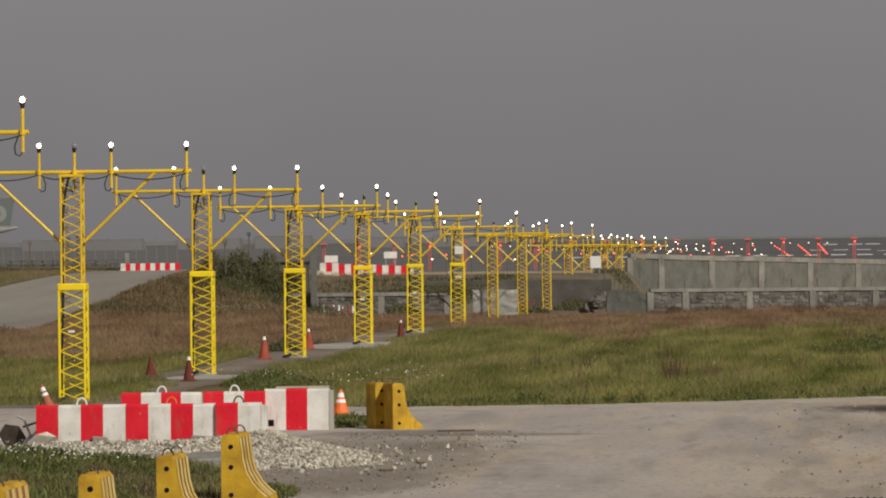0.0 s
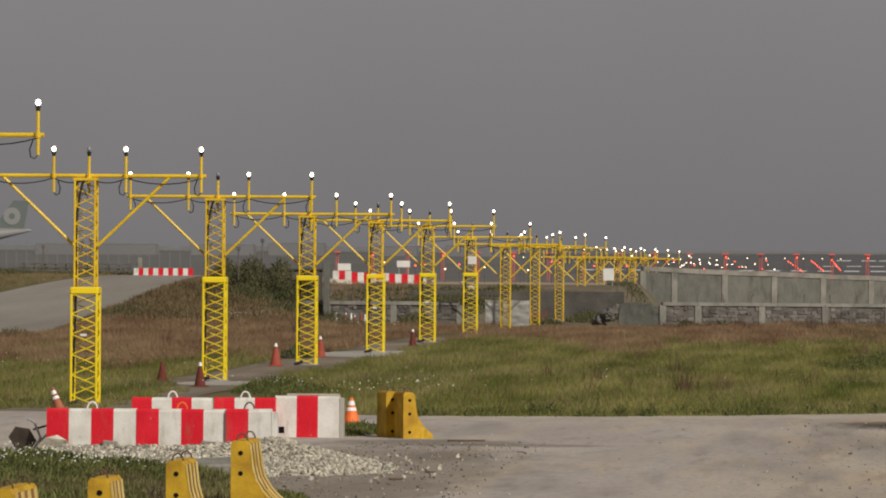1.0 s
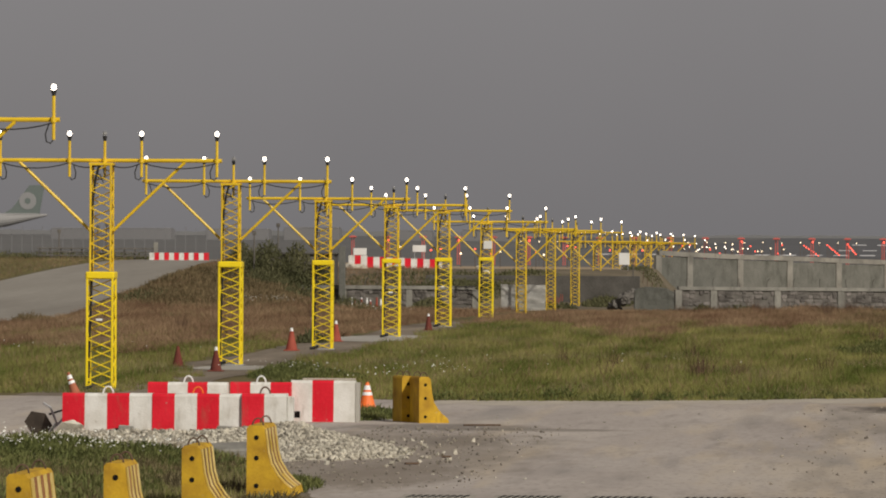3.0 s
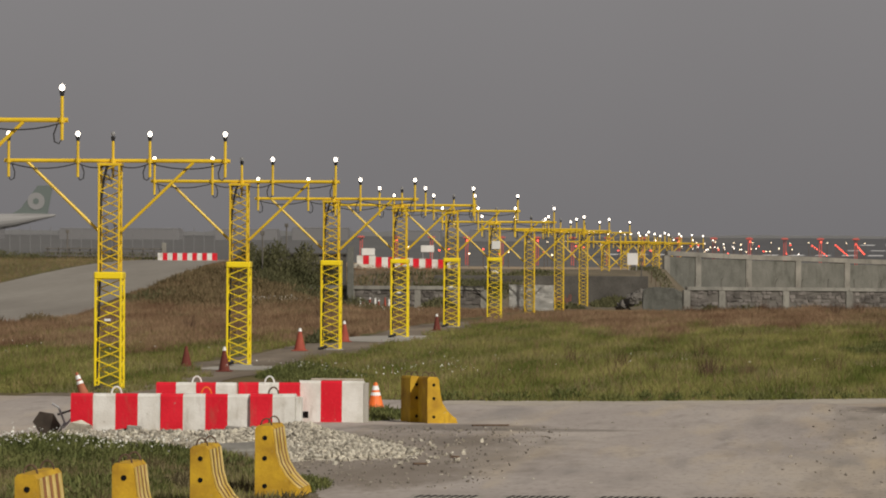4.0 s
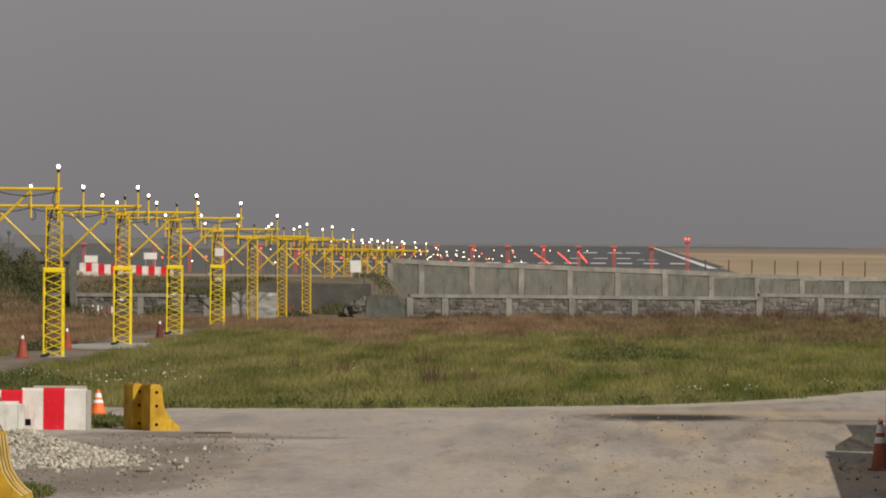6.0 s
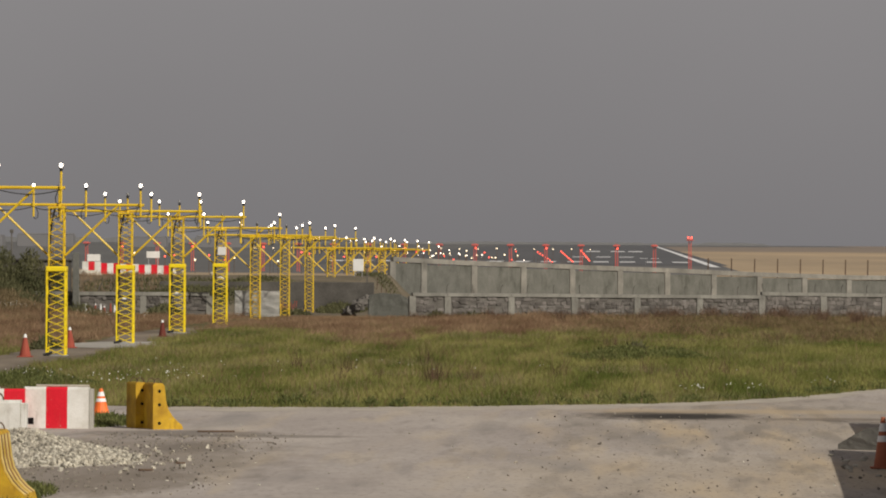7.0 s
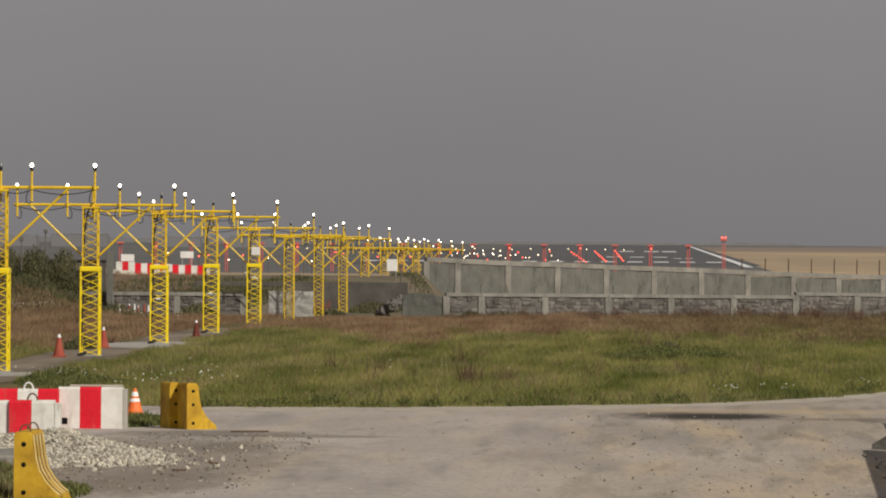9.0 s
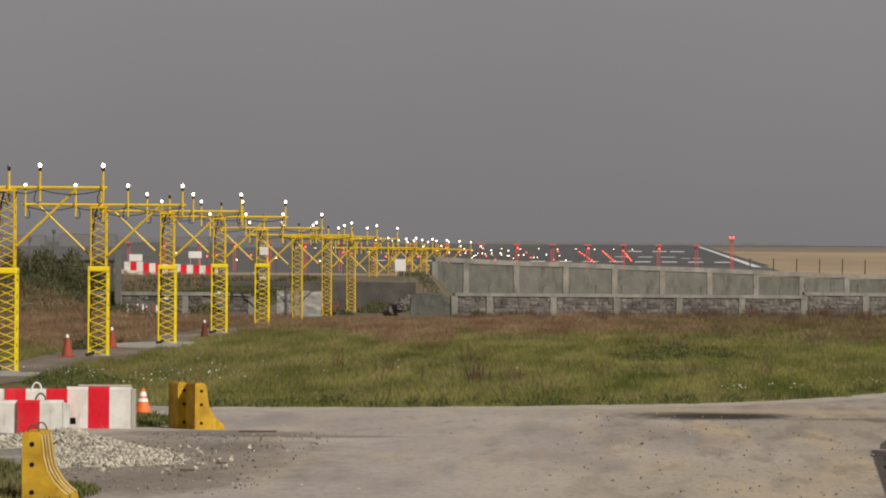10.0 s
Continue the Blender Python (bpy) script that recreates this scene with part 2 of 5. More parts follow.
sand_stains(ROAD)
RAMP = material("pale_track_gravel", (0.185, 0.168, 0.145), (0.30, 0.28, 0.245), 0.3, 0.9, 0.2, fine=0.12, stretch=(1, 0.1, 1), width=0.35)
PATH = material("dusty_concrete_path", (0.125, 0.102, 0.076), (0.240, 0.200, 0.155), 0.6, 0.9, 0.3, fine=0.2, stretch=(1, 0.12, 1), width=0.18)
PAD = material("pale_concrete_pad", (0.28, 0.265, 0.235), (0.42, 0.40, 0.36), 0.5, 0.9, 0.2, fine=0.12)
APRON = material("trodden_dirt", (0.205, 0.19, 0.166), (0.36, 0.335, 0.29), 0.8, 0.92, 0.4, fine=0.25, stretch=(1, 0.3, 1))
DIRT = material("sandy_dirt", (0.33, 0.295, 0.25), (0.48, 0.43, 0.36), 0.9, 0.95, 0.3, fine=0.15)
ORANGE = material("orange_cone_plastic", (0.72, 0.12, 0.015), (0.85, 0.19, 0.03), 3.0, 0.55, 0.05, fine=0.06)
WORN = material("worn_orange_plastic", (0.30, 0.10, 0.055), (0.42, 0.155, 0.09), 2.5, 0.7, 0.1, fine=0.12)
FADED = material("faded_red_plastic", (0.24, 0.050, 0.035), (0.36, 0.090, 0.06), 2.5, 0.7, 0.1, fine=0.12)
MAROON = material("old_maroon_plastic", (0.11, 0.03, 0.025), (0.17, 0.05, 0.035), 3.0, 0.75, 0.1, fine=0.12)
BAND = material("reflective_white_band", (0.70, 0.70, 0.69), (0.84, 0.84, 0.83), 4.0, 0.45)
GATEGREY = material("dull_grey_gate_paint", (0.095, 0.088, 0.095), (0.15, 0.14, 0.148), 1.5, 0.6, 0.1, fine=0.12)
SIGNBACK = grime(material("dull_brown_sign_back", (0.048, 0.040, 0.034), (0.095, 0.078, 0.064), 4.0, 0.7, 0.1, fine=0.2), (0.22, 0.19, 0.16), 0.6, 9.0, (1, 1, 1), 0.6, 0.72)
POSTPAINT = grime(material("dusty_pink_grey_paint", (0.30, 0.255, 0.255), (0.42, 0.36, 0.355), 3.0, 0.6, 0.1, fine=0.12), (0.12, 0.09, 0.075), 0.6, 6.0, (1, 1, 0.3))
STEEL = material("galvanised_steel", (0.34, 0.34, 0.35), (0.50, 0.50, 0.51), 2.0, 0.45, 0.1, metal=0.5, fine=0.1)
RUST = material("rusty_rod", (0.08, 0.055, 0.04), (0.15, 0.10, 0.07), 3.0, 0.85, 0.2)
ASHGREY = material("grey_bulb_glass", (0.35, 0.35, 0.35), (0.5, 0.5, 0.5), 5.0, 0.15, glass=0.5)
SIGNWHITE = material("white_sheet_metal", (0.62, 0.61, 0.58), (0.76, 0.75, 0.73), 1.0, 0.5, fine=0.06)
TARP = material("creased_white_tarpaulin", (0.48, 0.47, 0.44), (0.68, 0.66, 0.62), 1.2, 0.6, 0.4, fine=0.12, stretch=(0.6, 1, 2.2))
# antenna red paled for the haze; the runway asphalt slightly lightened likewise
MASTRED = material("hazed_aviation_red_paint", (0.52, 0.085, 0.07), (0.62, 0.13, 0.105), 2.0, 0.5, fine=0.08)
RUNWAY = material("runway_asphalt", (0.085, 0.086, 0.090), (0.125, 0.125, 0.128), 0.02, 0.85, fine=0.1)
MARKING = material("runway_marking_paint", (0.60, 0.60, 0.60), (0.74, 0.74, 0.73), 0.3, 0.7, fine=0.05)
LAMP = glow("lit_lamp_bulb", (1.0, 0.89, 0.76), 4.0)
WARMLAMP = glow("lit_warm_lamp", (1.0, 0.80, 0.52), 3.0)
REDLAMP = glow("lit_red_lamp", (1.0, 0.09, 0.05), 3.0)
GROUND = material("grassy_soil", (0.075, 0.075, 0.03), (0.15, 0.115, 0.055), 0.08, 0.95, 0.6, fine=0.35)
# farther grass and turf, with the horizon haze mixed into their colours
HAZYGRASS = material("hazy_far_grass", (0.165, 0.143, 0.126), (0.27, 0.215, 0.165), 0.008, 0.95, 0.1, fine=0.15, stretch=(0.12, 0.6, 1))
DISTANT = material("hazed_dark_turf", (0.108, 0.108, 0.106), (0.146, 0.143, 0.138), 0.006, 0.95, 0.1, fine=0.15, stretch=(1, 0.3, 1))
PLAIN = material("dry_airfield_grass", (0.24, 0.195, 0.14), (0.46, 0.345, 0.22), 0.03, 0.95, 0.2, fine=0.2, stretch=(0.5, 0.12, 1))


# ---- mesh helpers ----
def mesh_of(bm, name, mats):
    data = bpy.data.meshes.new(name)
    bm.to_mesh(data)
    bm.free()
    for m in mats if isinstance(mats, (list, tuple)) else [mats]:
        data.materials.append(m)
    return data


def part(name, bm, mats, parent=None, label="", at=None):
    """Links a bmesh, or a mesh, as one object under a thing or part."""
    data = bm if isinstance(bm, bpy.types.Mesh) else mesh_of(bm, name, mats)
    ob = new(name, data)
    if parent is not None:
        ob.parent = parent
    if at is not None:
        ob.matrix_basis = at
    if label:
        ob["label"] = label
    return ob


def thing(name, at, label, category, group="", kind=""):
    return tagged(place_at(new(name), at), label, category, group, kind)


def place_at(ob, m):
    ob.matrix_basis = m
    return ob


def box(bm, lo, hi, bevel=0.0, index=0):
    lo, hi = Vector(lo), Vector(hi)
    made = bmesh.ops.create_cube(bm, size=1.0, matrix=Matrix.Translation((lo + hi) / 2) @ Matrix.Diagonal((*(hi - lo), 1)))
    faces = {f for v in made["verts"] for f in v.link_faces}
    for f in faces:
        f.material_index = index
    if bevel:
        edges = {e for v in made["verts"] for e in v.link_edges}
        bmesh.ops.bevel(bm, geom=list(edges), offset=bevel, segments=1, affect="EDGES", profile=0.5)
    return bm


def rod(bm, a, b, r, sides=8, r2=None):
    a, b = Vector(a), Vector(b)
    turn = (b - a).to_track_quat("Z", "Y").to_matrix().to_4x4()
    bmesh.ops.create_cone(bm, cap_ends=True, segments=sides, radius1=r, radius2=r if r2 is None else r2, depth=(b - a).length,
                          matrix=Matrix.Translation((a + b) / 2) @ turn)
    return bm


def tube(bm, points, r, sides=5):
    rings = []
    points = [Vector(p) for p in points]
    for i, p in enumerate(points):
        d = (points[min(i + 1, len(points) - 1)] - points[max(i - 1, 0)]).normalized()
        u = d.cross(Vector((0.13, 0.99, 0.05))).normalized()
        w = d.cross(u)
        rings.append([bm.verts.new(p + r * (math.cos(k * math.tau / sides) * u + math.sin(k * math.tau / sides) * w)) for k in range(sides)])
    for a, b in zip(rings, rings[1:]):
        for k in range(sides):
            bm.faces.new((a[k], a[(k + 1) % sides], b[(k + 1) % sides], b[k]))
    return bm


def ball(bm, c, r, stretch=1.0, sides=10):
    bmesh.ops.create_uvsphere(bm, u_segments=sides, v_segments=sides // 2 + 2, radius=r, matrix=Matrix.Translation(c) @ Matrix.Diagonal((1, 1, stretch, 1)))
    for f in bm.faces:
        f.smooth = True
    return bm


def extrude(bm, outline, length, cuts=(), index=lambda k: 0):
    """A profile in x and z, drawn out along y from 0 to length, cut into bands."""
    stations = [0.0, *cuts, length]
    rings = [[bm.verts.new((x, y, z)) for x, z in outline] for y in stations]
    n = len(outline)
    for k, (a, b) in enumerate(zip(rings, rings[1:])):
        for i in range(n):
            f = bm.faces.new((a[i], b[i], b[(i + 1) % n], a[(i + 1) % n]))
            f.material_index = index(k)
    first, last = bm.faces.new(rings[0]), bm.faces.new(list(reversed(rings[-1])))
    first.material_index, last.material_index = index(0), index(len(stations) - 2)
    bmesh.ops.recalc_face_normals(bm, faces=bm.faces)
    return bm


# ---- ground ----
def smooth(a, b, v):
    t = min(1.0, max(0.0, (v - a) / (b - a)))
    return t * t * (3 - 2 * t)


def height(x, y):
    """The lie of the land: flat by the road, a ramp and bank behind the field, then the rising runway."""
    far = 1.7 + (1.0 - 1.7) * smooth(450, 620, y) - 0.4 * smooth(620, 760, y) + 0.0016 * max(0.0, min(y, 3000) - 750)
    side = smooth(-18, 24, x)
    bank_top = far - 1.4 * side * (1 - smooth(520, 640, y))
    gap = smooth(-25, -23, x) * (1 - smooth(-15, -13, x))
    start = 376 + 36 * gap
    open_side = smooth(-18.2, -16.0, x)
    dip = -0.08 * smooth(190, 250, y) - 0.34 * smooth(280, 390, y)
    up = smooth(start, start + (60 - 45 * gap), y) * (1 - open_side) + open_side * smooth(548, 640, y)
    bank = dip + ((bank_top if x < -17 else far) - dip) * up
    ramp = 2.25 * smooth(290, 430, y) if y < 430 else max(bank_top, 2.25 + (far - 2.25) * smooth(440, 560, y))
    foot = -29.5 - 7.5 * smooth(330, 366, y) - 4.5 * smooth(385, 425, y)
    left = 1 - smooth(foot - 3.5, foot + 3.5, x)
    return bank * (1 - left) + ramp * left


def sheet(name, xs, ys, mats, lift=0.0, inside=None):
    """A sheet draped on the land, over rows of x at each y."""
    bm = bmesh.new()
    grid = [[bm.verts.new((x, y, height(x, y) + lift)) for x in (xs(y) if callable(xs) else xs)] for y in ys]
    for a, b in zip(grid, grid[1:]):
        for i in range(len(a) - 1):
            bm.faces.new((a[i], a[i + 1], b[i + 1], b[i]))
    return mesh_of(bm, name, mats)


def span(a, b, n):
    return [a + (b - a) * i / n for i in range(n + 1)]


ys = span(-60, 280, 34)[:-1] + span(280, 470, 95)[:-1] + span(470, 800, 33)[:-1] + span(800, 4900, 60)
xs = [-1200, -800, -500, -300, -200, -140, -100] + span(-80, 40, 120) + [60, 100, 160, 260, 420, 700, 1200]
ground = new("ground", sheet("ground", xs, ys, [GROUND, PLAIN, DISTANT, SOIL, HAZYGRASS]))
for f in ground.data.polygons:
    f.material_index = 3 if 376 < f.center.y < 560 and -42 < f.center.x < -12 and f.center.y < 560 - 110 * (f.center.x < -19) else 0 if f.center.y < 440 else 1 if (f.center.x > 15 and f.center.y < 2600) or f.center.x > 0.03 * f.center.y or f.center.y < 640 else 2
# the dry grass takes its haze-dulled colour from here on
for f in ground.data.polygons:
    if f.material_index == 1 and f.center.y > 1750 + 600 * noise.noise((f.center.x * 0.004, f.center.y * 0.0005, 3.0)):
        f.material_index = 4
tagged(ground, "open airfield ground of soil and dry grass", "ground", kind="structure")


def edge_far(x):
    """The far edge of the road, where the field begins."""
    bend = np.interp(x, (-40, -22, -14, -11, -7, -2.85, 0.65, 2.84, 4.4, 5.75, 7.34, 12, 60), (154.5, 153, 152.6, 150.6, 151.1, 153.5, 156.6, 160.2, 164.1, 168.8, 174.6, 190, 230))
    return float(bend) + 0.35 * noise.noise((x * 0.7, 3.1, 0)) + 0.2 * noise.noise((x * 2.6, 1.1, 0))


bm = bmesh.new()
cols = span(-60, 60, 240)
near = [bm.verts.new((x, -50, 0.012)) for x in cols]
midd = [bm.verts.new((x, 120, 0.012)) for x in cols]
fars = [bm.verts.new((x, edge_far(x), 0.012)) for x in cols]
for a, b in ((near, midd), (midd, fars)):
    for i in range(len(cols) - 1):
        bm.faces.new((a[i], a[i + 1], b[i + 1], b[i]))
road = part("road", bm, ROAD)
tagged(road, "worn grey asphalt road with sandy stains", "road", kind="structure")


def patch(name, cx, cy, rx, ry, z, mats, label, category, seed, rough_edge=0.25, n=40):
    bm = bmesh.new()
    middle = bm.verts.new((cx, cy, z + height(cx, cy)))
    rim = []
    for i in range(n):
        a = i * math.tau / n
        r = 1 + rough_edge * noise.noise((math.cos(a) * 2.3, math.sin(a) * 2.3, seed)) + rough_edge * 0.5 * noise.noise((math.cos(a) * 7, math.sin(a) * 7, seed))
        px, py = cx + rx * r * math.cos(a), cy + ry * r * math.sin(a)
        rim.append(bm.verts.new((px, py, z + height(px, py))))
    for i in range(n):
        bm.faces.new((middle, rim[i], rim[(i + 1) % n]))
    return tagged(part(name, bm, mats), label, category, kind="structure")


ramp_road = new("ramp_road", sheet("ramp_road", lambda y: span(-42 - 22 * (1 - smooth(280, 358, y)) - 10.0 - 1.0 * smooth(300, 430, y), -40 - 2.6 * smooth(290, 345, y) - 3.4 * smooth(345, 430, y), 10),
                                   span(283, 436, 60), RAMP, 0.03))
tagged(ramp_road, "pale gravel track climbing to the bank", "road", kind="structure")
path = new("path", sheet("path", lambda y: span(-22.0 + 0.3 * math.sin(y * 0.13), -18.0 - 0.010 * (y - 156) * 1.2 + 0.4 * math.sin(y * 0.21), 4), span(153, 300, 60), PATH, 0.016))
tagged(path, "dusty concrete path along the light masts", "path", kind="structure")

# ---- approach light masts ----
LINE_X = -20.3
POSTS = (-2.62, -0.83, 0.08, 1.03, 2.97)


BRACES = {}


def brace(parent, name, w, rise, turn, paint, r=0.016):
    key = (name, round(w, 3), round(rise, 3))
    if key not in BRACES:
        BRACES[key] = mesh_of(rod(bmesh.new(), (-w / 2, 0, 0), (w / 2, 0, rise), r, 6), name, paint)
    return part(name, BRACES[key], None, parent, at=turn)


def lattice(parent, w, z0, z1, step, leg, name, paint=YELLOW):
    bm = bmesh.new()
    box(bm, (-leg / 2, -leg / 2, z0), (leg / 2, leg / 2, z1), 0.008)
    data = mesh_of(bm, name + "_leg", paint)
    for sx in (-1, 1):
        for sy in (-1, 1):
            part(name + "_leg", data, None, parent, at=pose(sx * w / 2, sy * w / 2, 0))
    n = max(2, round((z1 - z0 - 0.06) / step))
    rise = (z1 - z0 - 0.06) / n
    for k in range(4):
        for i in range(n):
            spin = 0 if (i + k) % 2 else 180
            part_turn = pose(0, 0, z0 + 0.03 + rise * i, 0, 0, 90 * k) @ pose(0, -w / 2, 0) @ pose(0, 0, 0, 0, 0, spin)
            brace(parent, name + "_brace", w, rise, part_turn, paint)


def lamp_post(parent, x, top, bar, lit, tail=0.42):
    bm = bmesh.new()
    rod(bm, (x, -0.08, bar - tail), (x, -0.08, top - 0.2), 0.036, 8)
    rod(bm, (x - 0.001, -0.08, bar - 0.055), (x - 0.001, -0.08, bar + 0.055), 0.062, 8)
    post = part("light_post", bm, YELLOW, parent)
    bm = bmesh.new()
    rod(bm, (x, -0.08, top - 0.22), (x, -0.08, top - 0.10), 0.036, 8, 0.064)
    part("lamp_socket", bm, BLACK, post, "black lamp socket")
    part("bulb", ball(bmesh.new(), (x, -0.08, top - 0.035), 0.058, 1.2), LAMP if lit else ASHGREY, post, "glowing white bulb" if lit else "unlit clear bulb")
    return post


def sag(a, b, drop, n=7):
    a, b = Vector(a), Vector(b)
    return [a.lerp(b, i / n) + Vector((0, 0, -drop * 4 * (i / n) * (1 - i / n))) for i in range(n + 1)]


def crosshead(parent, bar, arm=1.80, posts=POSTS, lamps=(1, 1, 0, 1, 1), w=0.55, rise=0.72):
    """The bar across the mast's head, its struts, lamps and cables."""
    part("crossbar", rod(bmesh.new(), (posts[0] - 0.12, 0, bar), (posts[-1] + 0.12, 0, bar), 0.05, 10), YELLOW, parent)
    for s in (-1, 1):
        part("strut", rod(bmesh.new(), (s * 2.14, 0.0, bar - 0.04), (s * (w / 2 + 0.02), 0.0, bar - arm), 0.04, 8), YELLOW, parent)
    for x, lit in zip(posts, lamps):
        lamp_post(parent, x, bar + rise, bar, lit)
    for a, b in zip(posts, posts[1:]):
        if abs(b - a) > 0.5:
            part("cable", tube(bmesh.new(), sag((a, -0.07, bar - 0.06), (b, -0.07, bar - 0.06), 0.10 + 0.05 * abs(b - a) * 0.5), 0.016), BLACK, parent, "black sagging cable")
    for x in posts:
        s = 1 if x > 0 else -1
        loop = [(x - s * 0.10, -0.1, bar - 0.1), (x - s * 0.17, -0.12, bar - 0.3), (x - s * 0.15, -0.12, bar - 0.46), (x - s * 0.06, -0.11, bar - 0.5), (x, -0.09, bar - 0.41)]
        part("cable", tube(bmesh.new(), loop, 0.016), BLACK, parent, "black cable loop")


def mast(y, bar, collar=3.0, base=0.0, off=0.0):
    m = thing("approach_light_mast", pose(LINE_X + off, y, base), "yellow lattice mast carrying a bar of approach lights", "light mast", "approach light masts")
    bar -= base
    if collar:
        c = collar - base
        lattice(m, 0.65, 0.0, c - 0.05, 0.25, 0.06, "lower", COLLAR)
        part("collar", box(bmesh.new(), (-0.37, -0.37, c - 0.10), (0.37, 0.37, c + 0.09), 0.03), COLLAR, m, "bright yellow box collar")
        lattice(m, 0.52, c + 0.10, bar - 0.06, 0.235, 0.05, "upper")
        bm = bmesh.new()
        box(bm, (-0.41, -0.41, -0.02), (0.41, 0.41, 0.05), 0.01)
        part("base_plate", bm, STEEL, m, "grey steel base plate")
        bm = bmesh.new()
        rod(bm, (-0.42, -0.48, 0.05), (-0.10, -0.46, 0.14), 0.05, 8)
        part("cable_gland", bm, BLACK, m, "black cable duct")
    else:
        lattice(m, 0.52, 0.0, bar - 0.06, 0.235, 0.05, "upper")
    part("head_frame", box(bmesh.new(), (-0.31, -0.29, bar - 0.13), (0.31, 0.29, bar - 0.06), 0.01), YELLOW, m)
    top = bar - 0.15
    part("cable", tube(bmesh.new(), [(-0.05, -0.28, top), (-0.14, -0.24, top - 0.35), (-0.20, -0.22, top - 0.8), (-0.235, -0.20, top - 1.5), (-0.23, -0.2, max(0.2, (collar or 1.0) - base - 0.2)), (-0.29, -0.28, 0.2)], 0.034), BLACK, m, "black supply cable")
    part("cable", tube(bmesh.new(), [(0.05, -0.26, top), (0.11, -0.24, top - 0.25), (0.07, -0.26, top - 0.42), (-0.02, -0.27, top - 0.2)], 0.017), BLACK, m, "black cable loop")
    if y in (158.5, 250, 280):
        part("reflector", box(bmesh.new(), (-0.09, -0.35, 1.80), (0.07, -0.33, 1.86), 0.004), BAND, m, "small white reflector plate")
    if y == 310:
        part("junction_box", box(bmesh.new(), (-0.12, -0.36, 3.55), (0.30, -0.27, 3.95), 0.01), SIGNWHITE, m, "pale junction box")
    crosshead(m, bar)
    return m


HEADS = ((130, 6.42, 3.05, -0.265), (158.5, 5.912, 2.97, 0.09), (190, 5.67, 3.12, 0.07), (220, 5.33, 3.06, 0.17), (250, 5.27, 3.02, 0.20), (280, 5.18, 2.97, 0.14),
         (310, 4.76, 2.90, 0.12), (340, 4.45, 0, 0.09), (370, 4.40, 0, 0.07), (400, 4.32, 0, 0.0))
for y, bar, collar, off in HEADS:
    mast(y, bar, collar, height(LINE_X, y), off)
BACKROW = ((430, 3.72), (460, 3.68), (490, 3.63), (520, 3.58), (550, 3.5))
for y, bar in BACKROW:
    mast(y, bar, 0, height(LINE_X, y))

# ---- walls at the back of the field ----
def wall_run(name, start, end, top, bay, first, bottom, post_w, cap_h, panel_mat, label, proud=0.09, thick=0.16):
    """A panelled wall: posts, a cap and a recessed panel in every bay."""
    a, b = Vector((*start, 0)), Vector((*end, 0))
    length = (b - a).length
    yaw = math.degrees(math.atan2(b.y - a.y, b.x - a.x))
    root = thing(name, pose(a.x, a.y, 0, 0, 0, yaw), label, "wall", kind="structure")
    marks = [0.0, first]
    while marks[-1] + bay < length + 0.1:
        marks.append(marks[-1] + bay)
    for s in marks:
        t = max(top(s - 0.02), top(s + 0.02))
        part("post", box(bmesh.new(), (s - post_w / 2, -proud, bottom), (s + post_w / 2, thick + 0.05, t - cap_h), 0.015), CONCRETE, root)
    for s, e in zip(marks, marks[1:]):
        t, u = top(s + 0.02), top(e - 0.02)
        bm = bmesh.new()
        box(bm, (s, -proud - 0.03, 0), (e - 0.015, thick + 0.08, 1), 0.0)
        for v in bm.verts:
            up = t if v.co.x < (s + e) / 2 else u
            v.co.z = up - (cap_h if v.co.z < 0.5 else 0)
        part("cap", bm, CONCRETE, root)
        part("panel", box(bmesh.new(), (s + post_w / 2, 0.0, bottom), (e - post_w / 2, thick, min(t, u) - cap_h - 0.002)), panel_mat, root)
    return root, marks


def low_top(s):
    return 1.10 - 0.10 * s / 22.2 if s < 22.2 else 1.22 - 0.012 * (s - 22.2)


def path_top(s):
    return 1.04


def high_top(s):
    return float(np.interp(s, (0, 3.4, 9, 14.5, 19.9, 20.1, 31, 42, 53, 73), (3.03, 2.90, 2.72, 2.62, 2.50, 2.43, 2.20, 1.87, 1.64, 1.46)))


low_wall, low_marks = wall_run("wall_field", (-12.7, 372), (23.0, 384), low_top, 4.0, 2.2, -0.9, 0.40, 0.20, MORTAR, "low rubble wall with concrete posts and cap")
left_wall, left_marks = wall_run("wall_path", (-37.0, 374), (-23.4, 374), path_top, 4.0, 4.0, -0.8, 0.38, 0.22, MORTAR, "low rubble wall behind the light masts")
high_wall, high_marks = wall_run("wall_upper", (-17.9, 479), (32, 532), high_top, 5.54, 3.4, -0.6, 0.62, 0.36, PANEL, "tall grey concrete panel wall with posts")
pit_wall = part("wall_pit", box(bmesh.new(), (-31, 414, -0.8), (-16.7, 414.3, 1.44), 0.02), DARKWALL)
tagged(pit_wall, "dark damp concrete retaining wall", "wall", kind="structure")
bm = extrude(bmesh.new(), [(-15.5, -0.8), (-15.45, 0.85), (-15.1, 1.0), (-13.6, 0.98), (-13.0, 0.72), (-12.75, 0.2), (-12.7, -0.8)], 0.5)
bm.transform(Matrix.Translation((0, 376, 0)))
bmesh.ops.triangulate(bm, faces=bm.faces[:])
bmesh.ops.subdivide_edges(bm, edges=bm.edges[:], cuts=4, use_grid_fill=True)
for v in bm.verts:
    v.co += 0.10 * noise.noise_vector(v.co * 1.3) + 0.05 * noise.noise_vector(v.co * 4.1)
gap_wall = part("wall_gap", bm, PANEL)
tagged(gap_wall, "short broken grey concrete wall end", "wall", kind="structure")


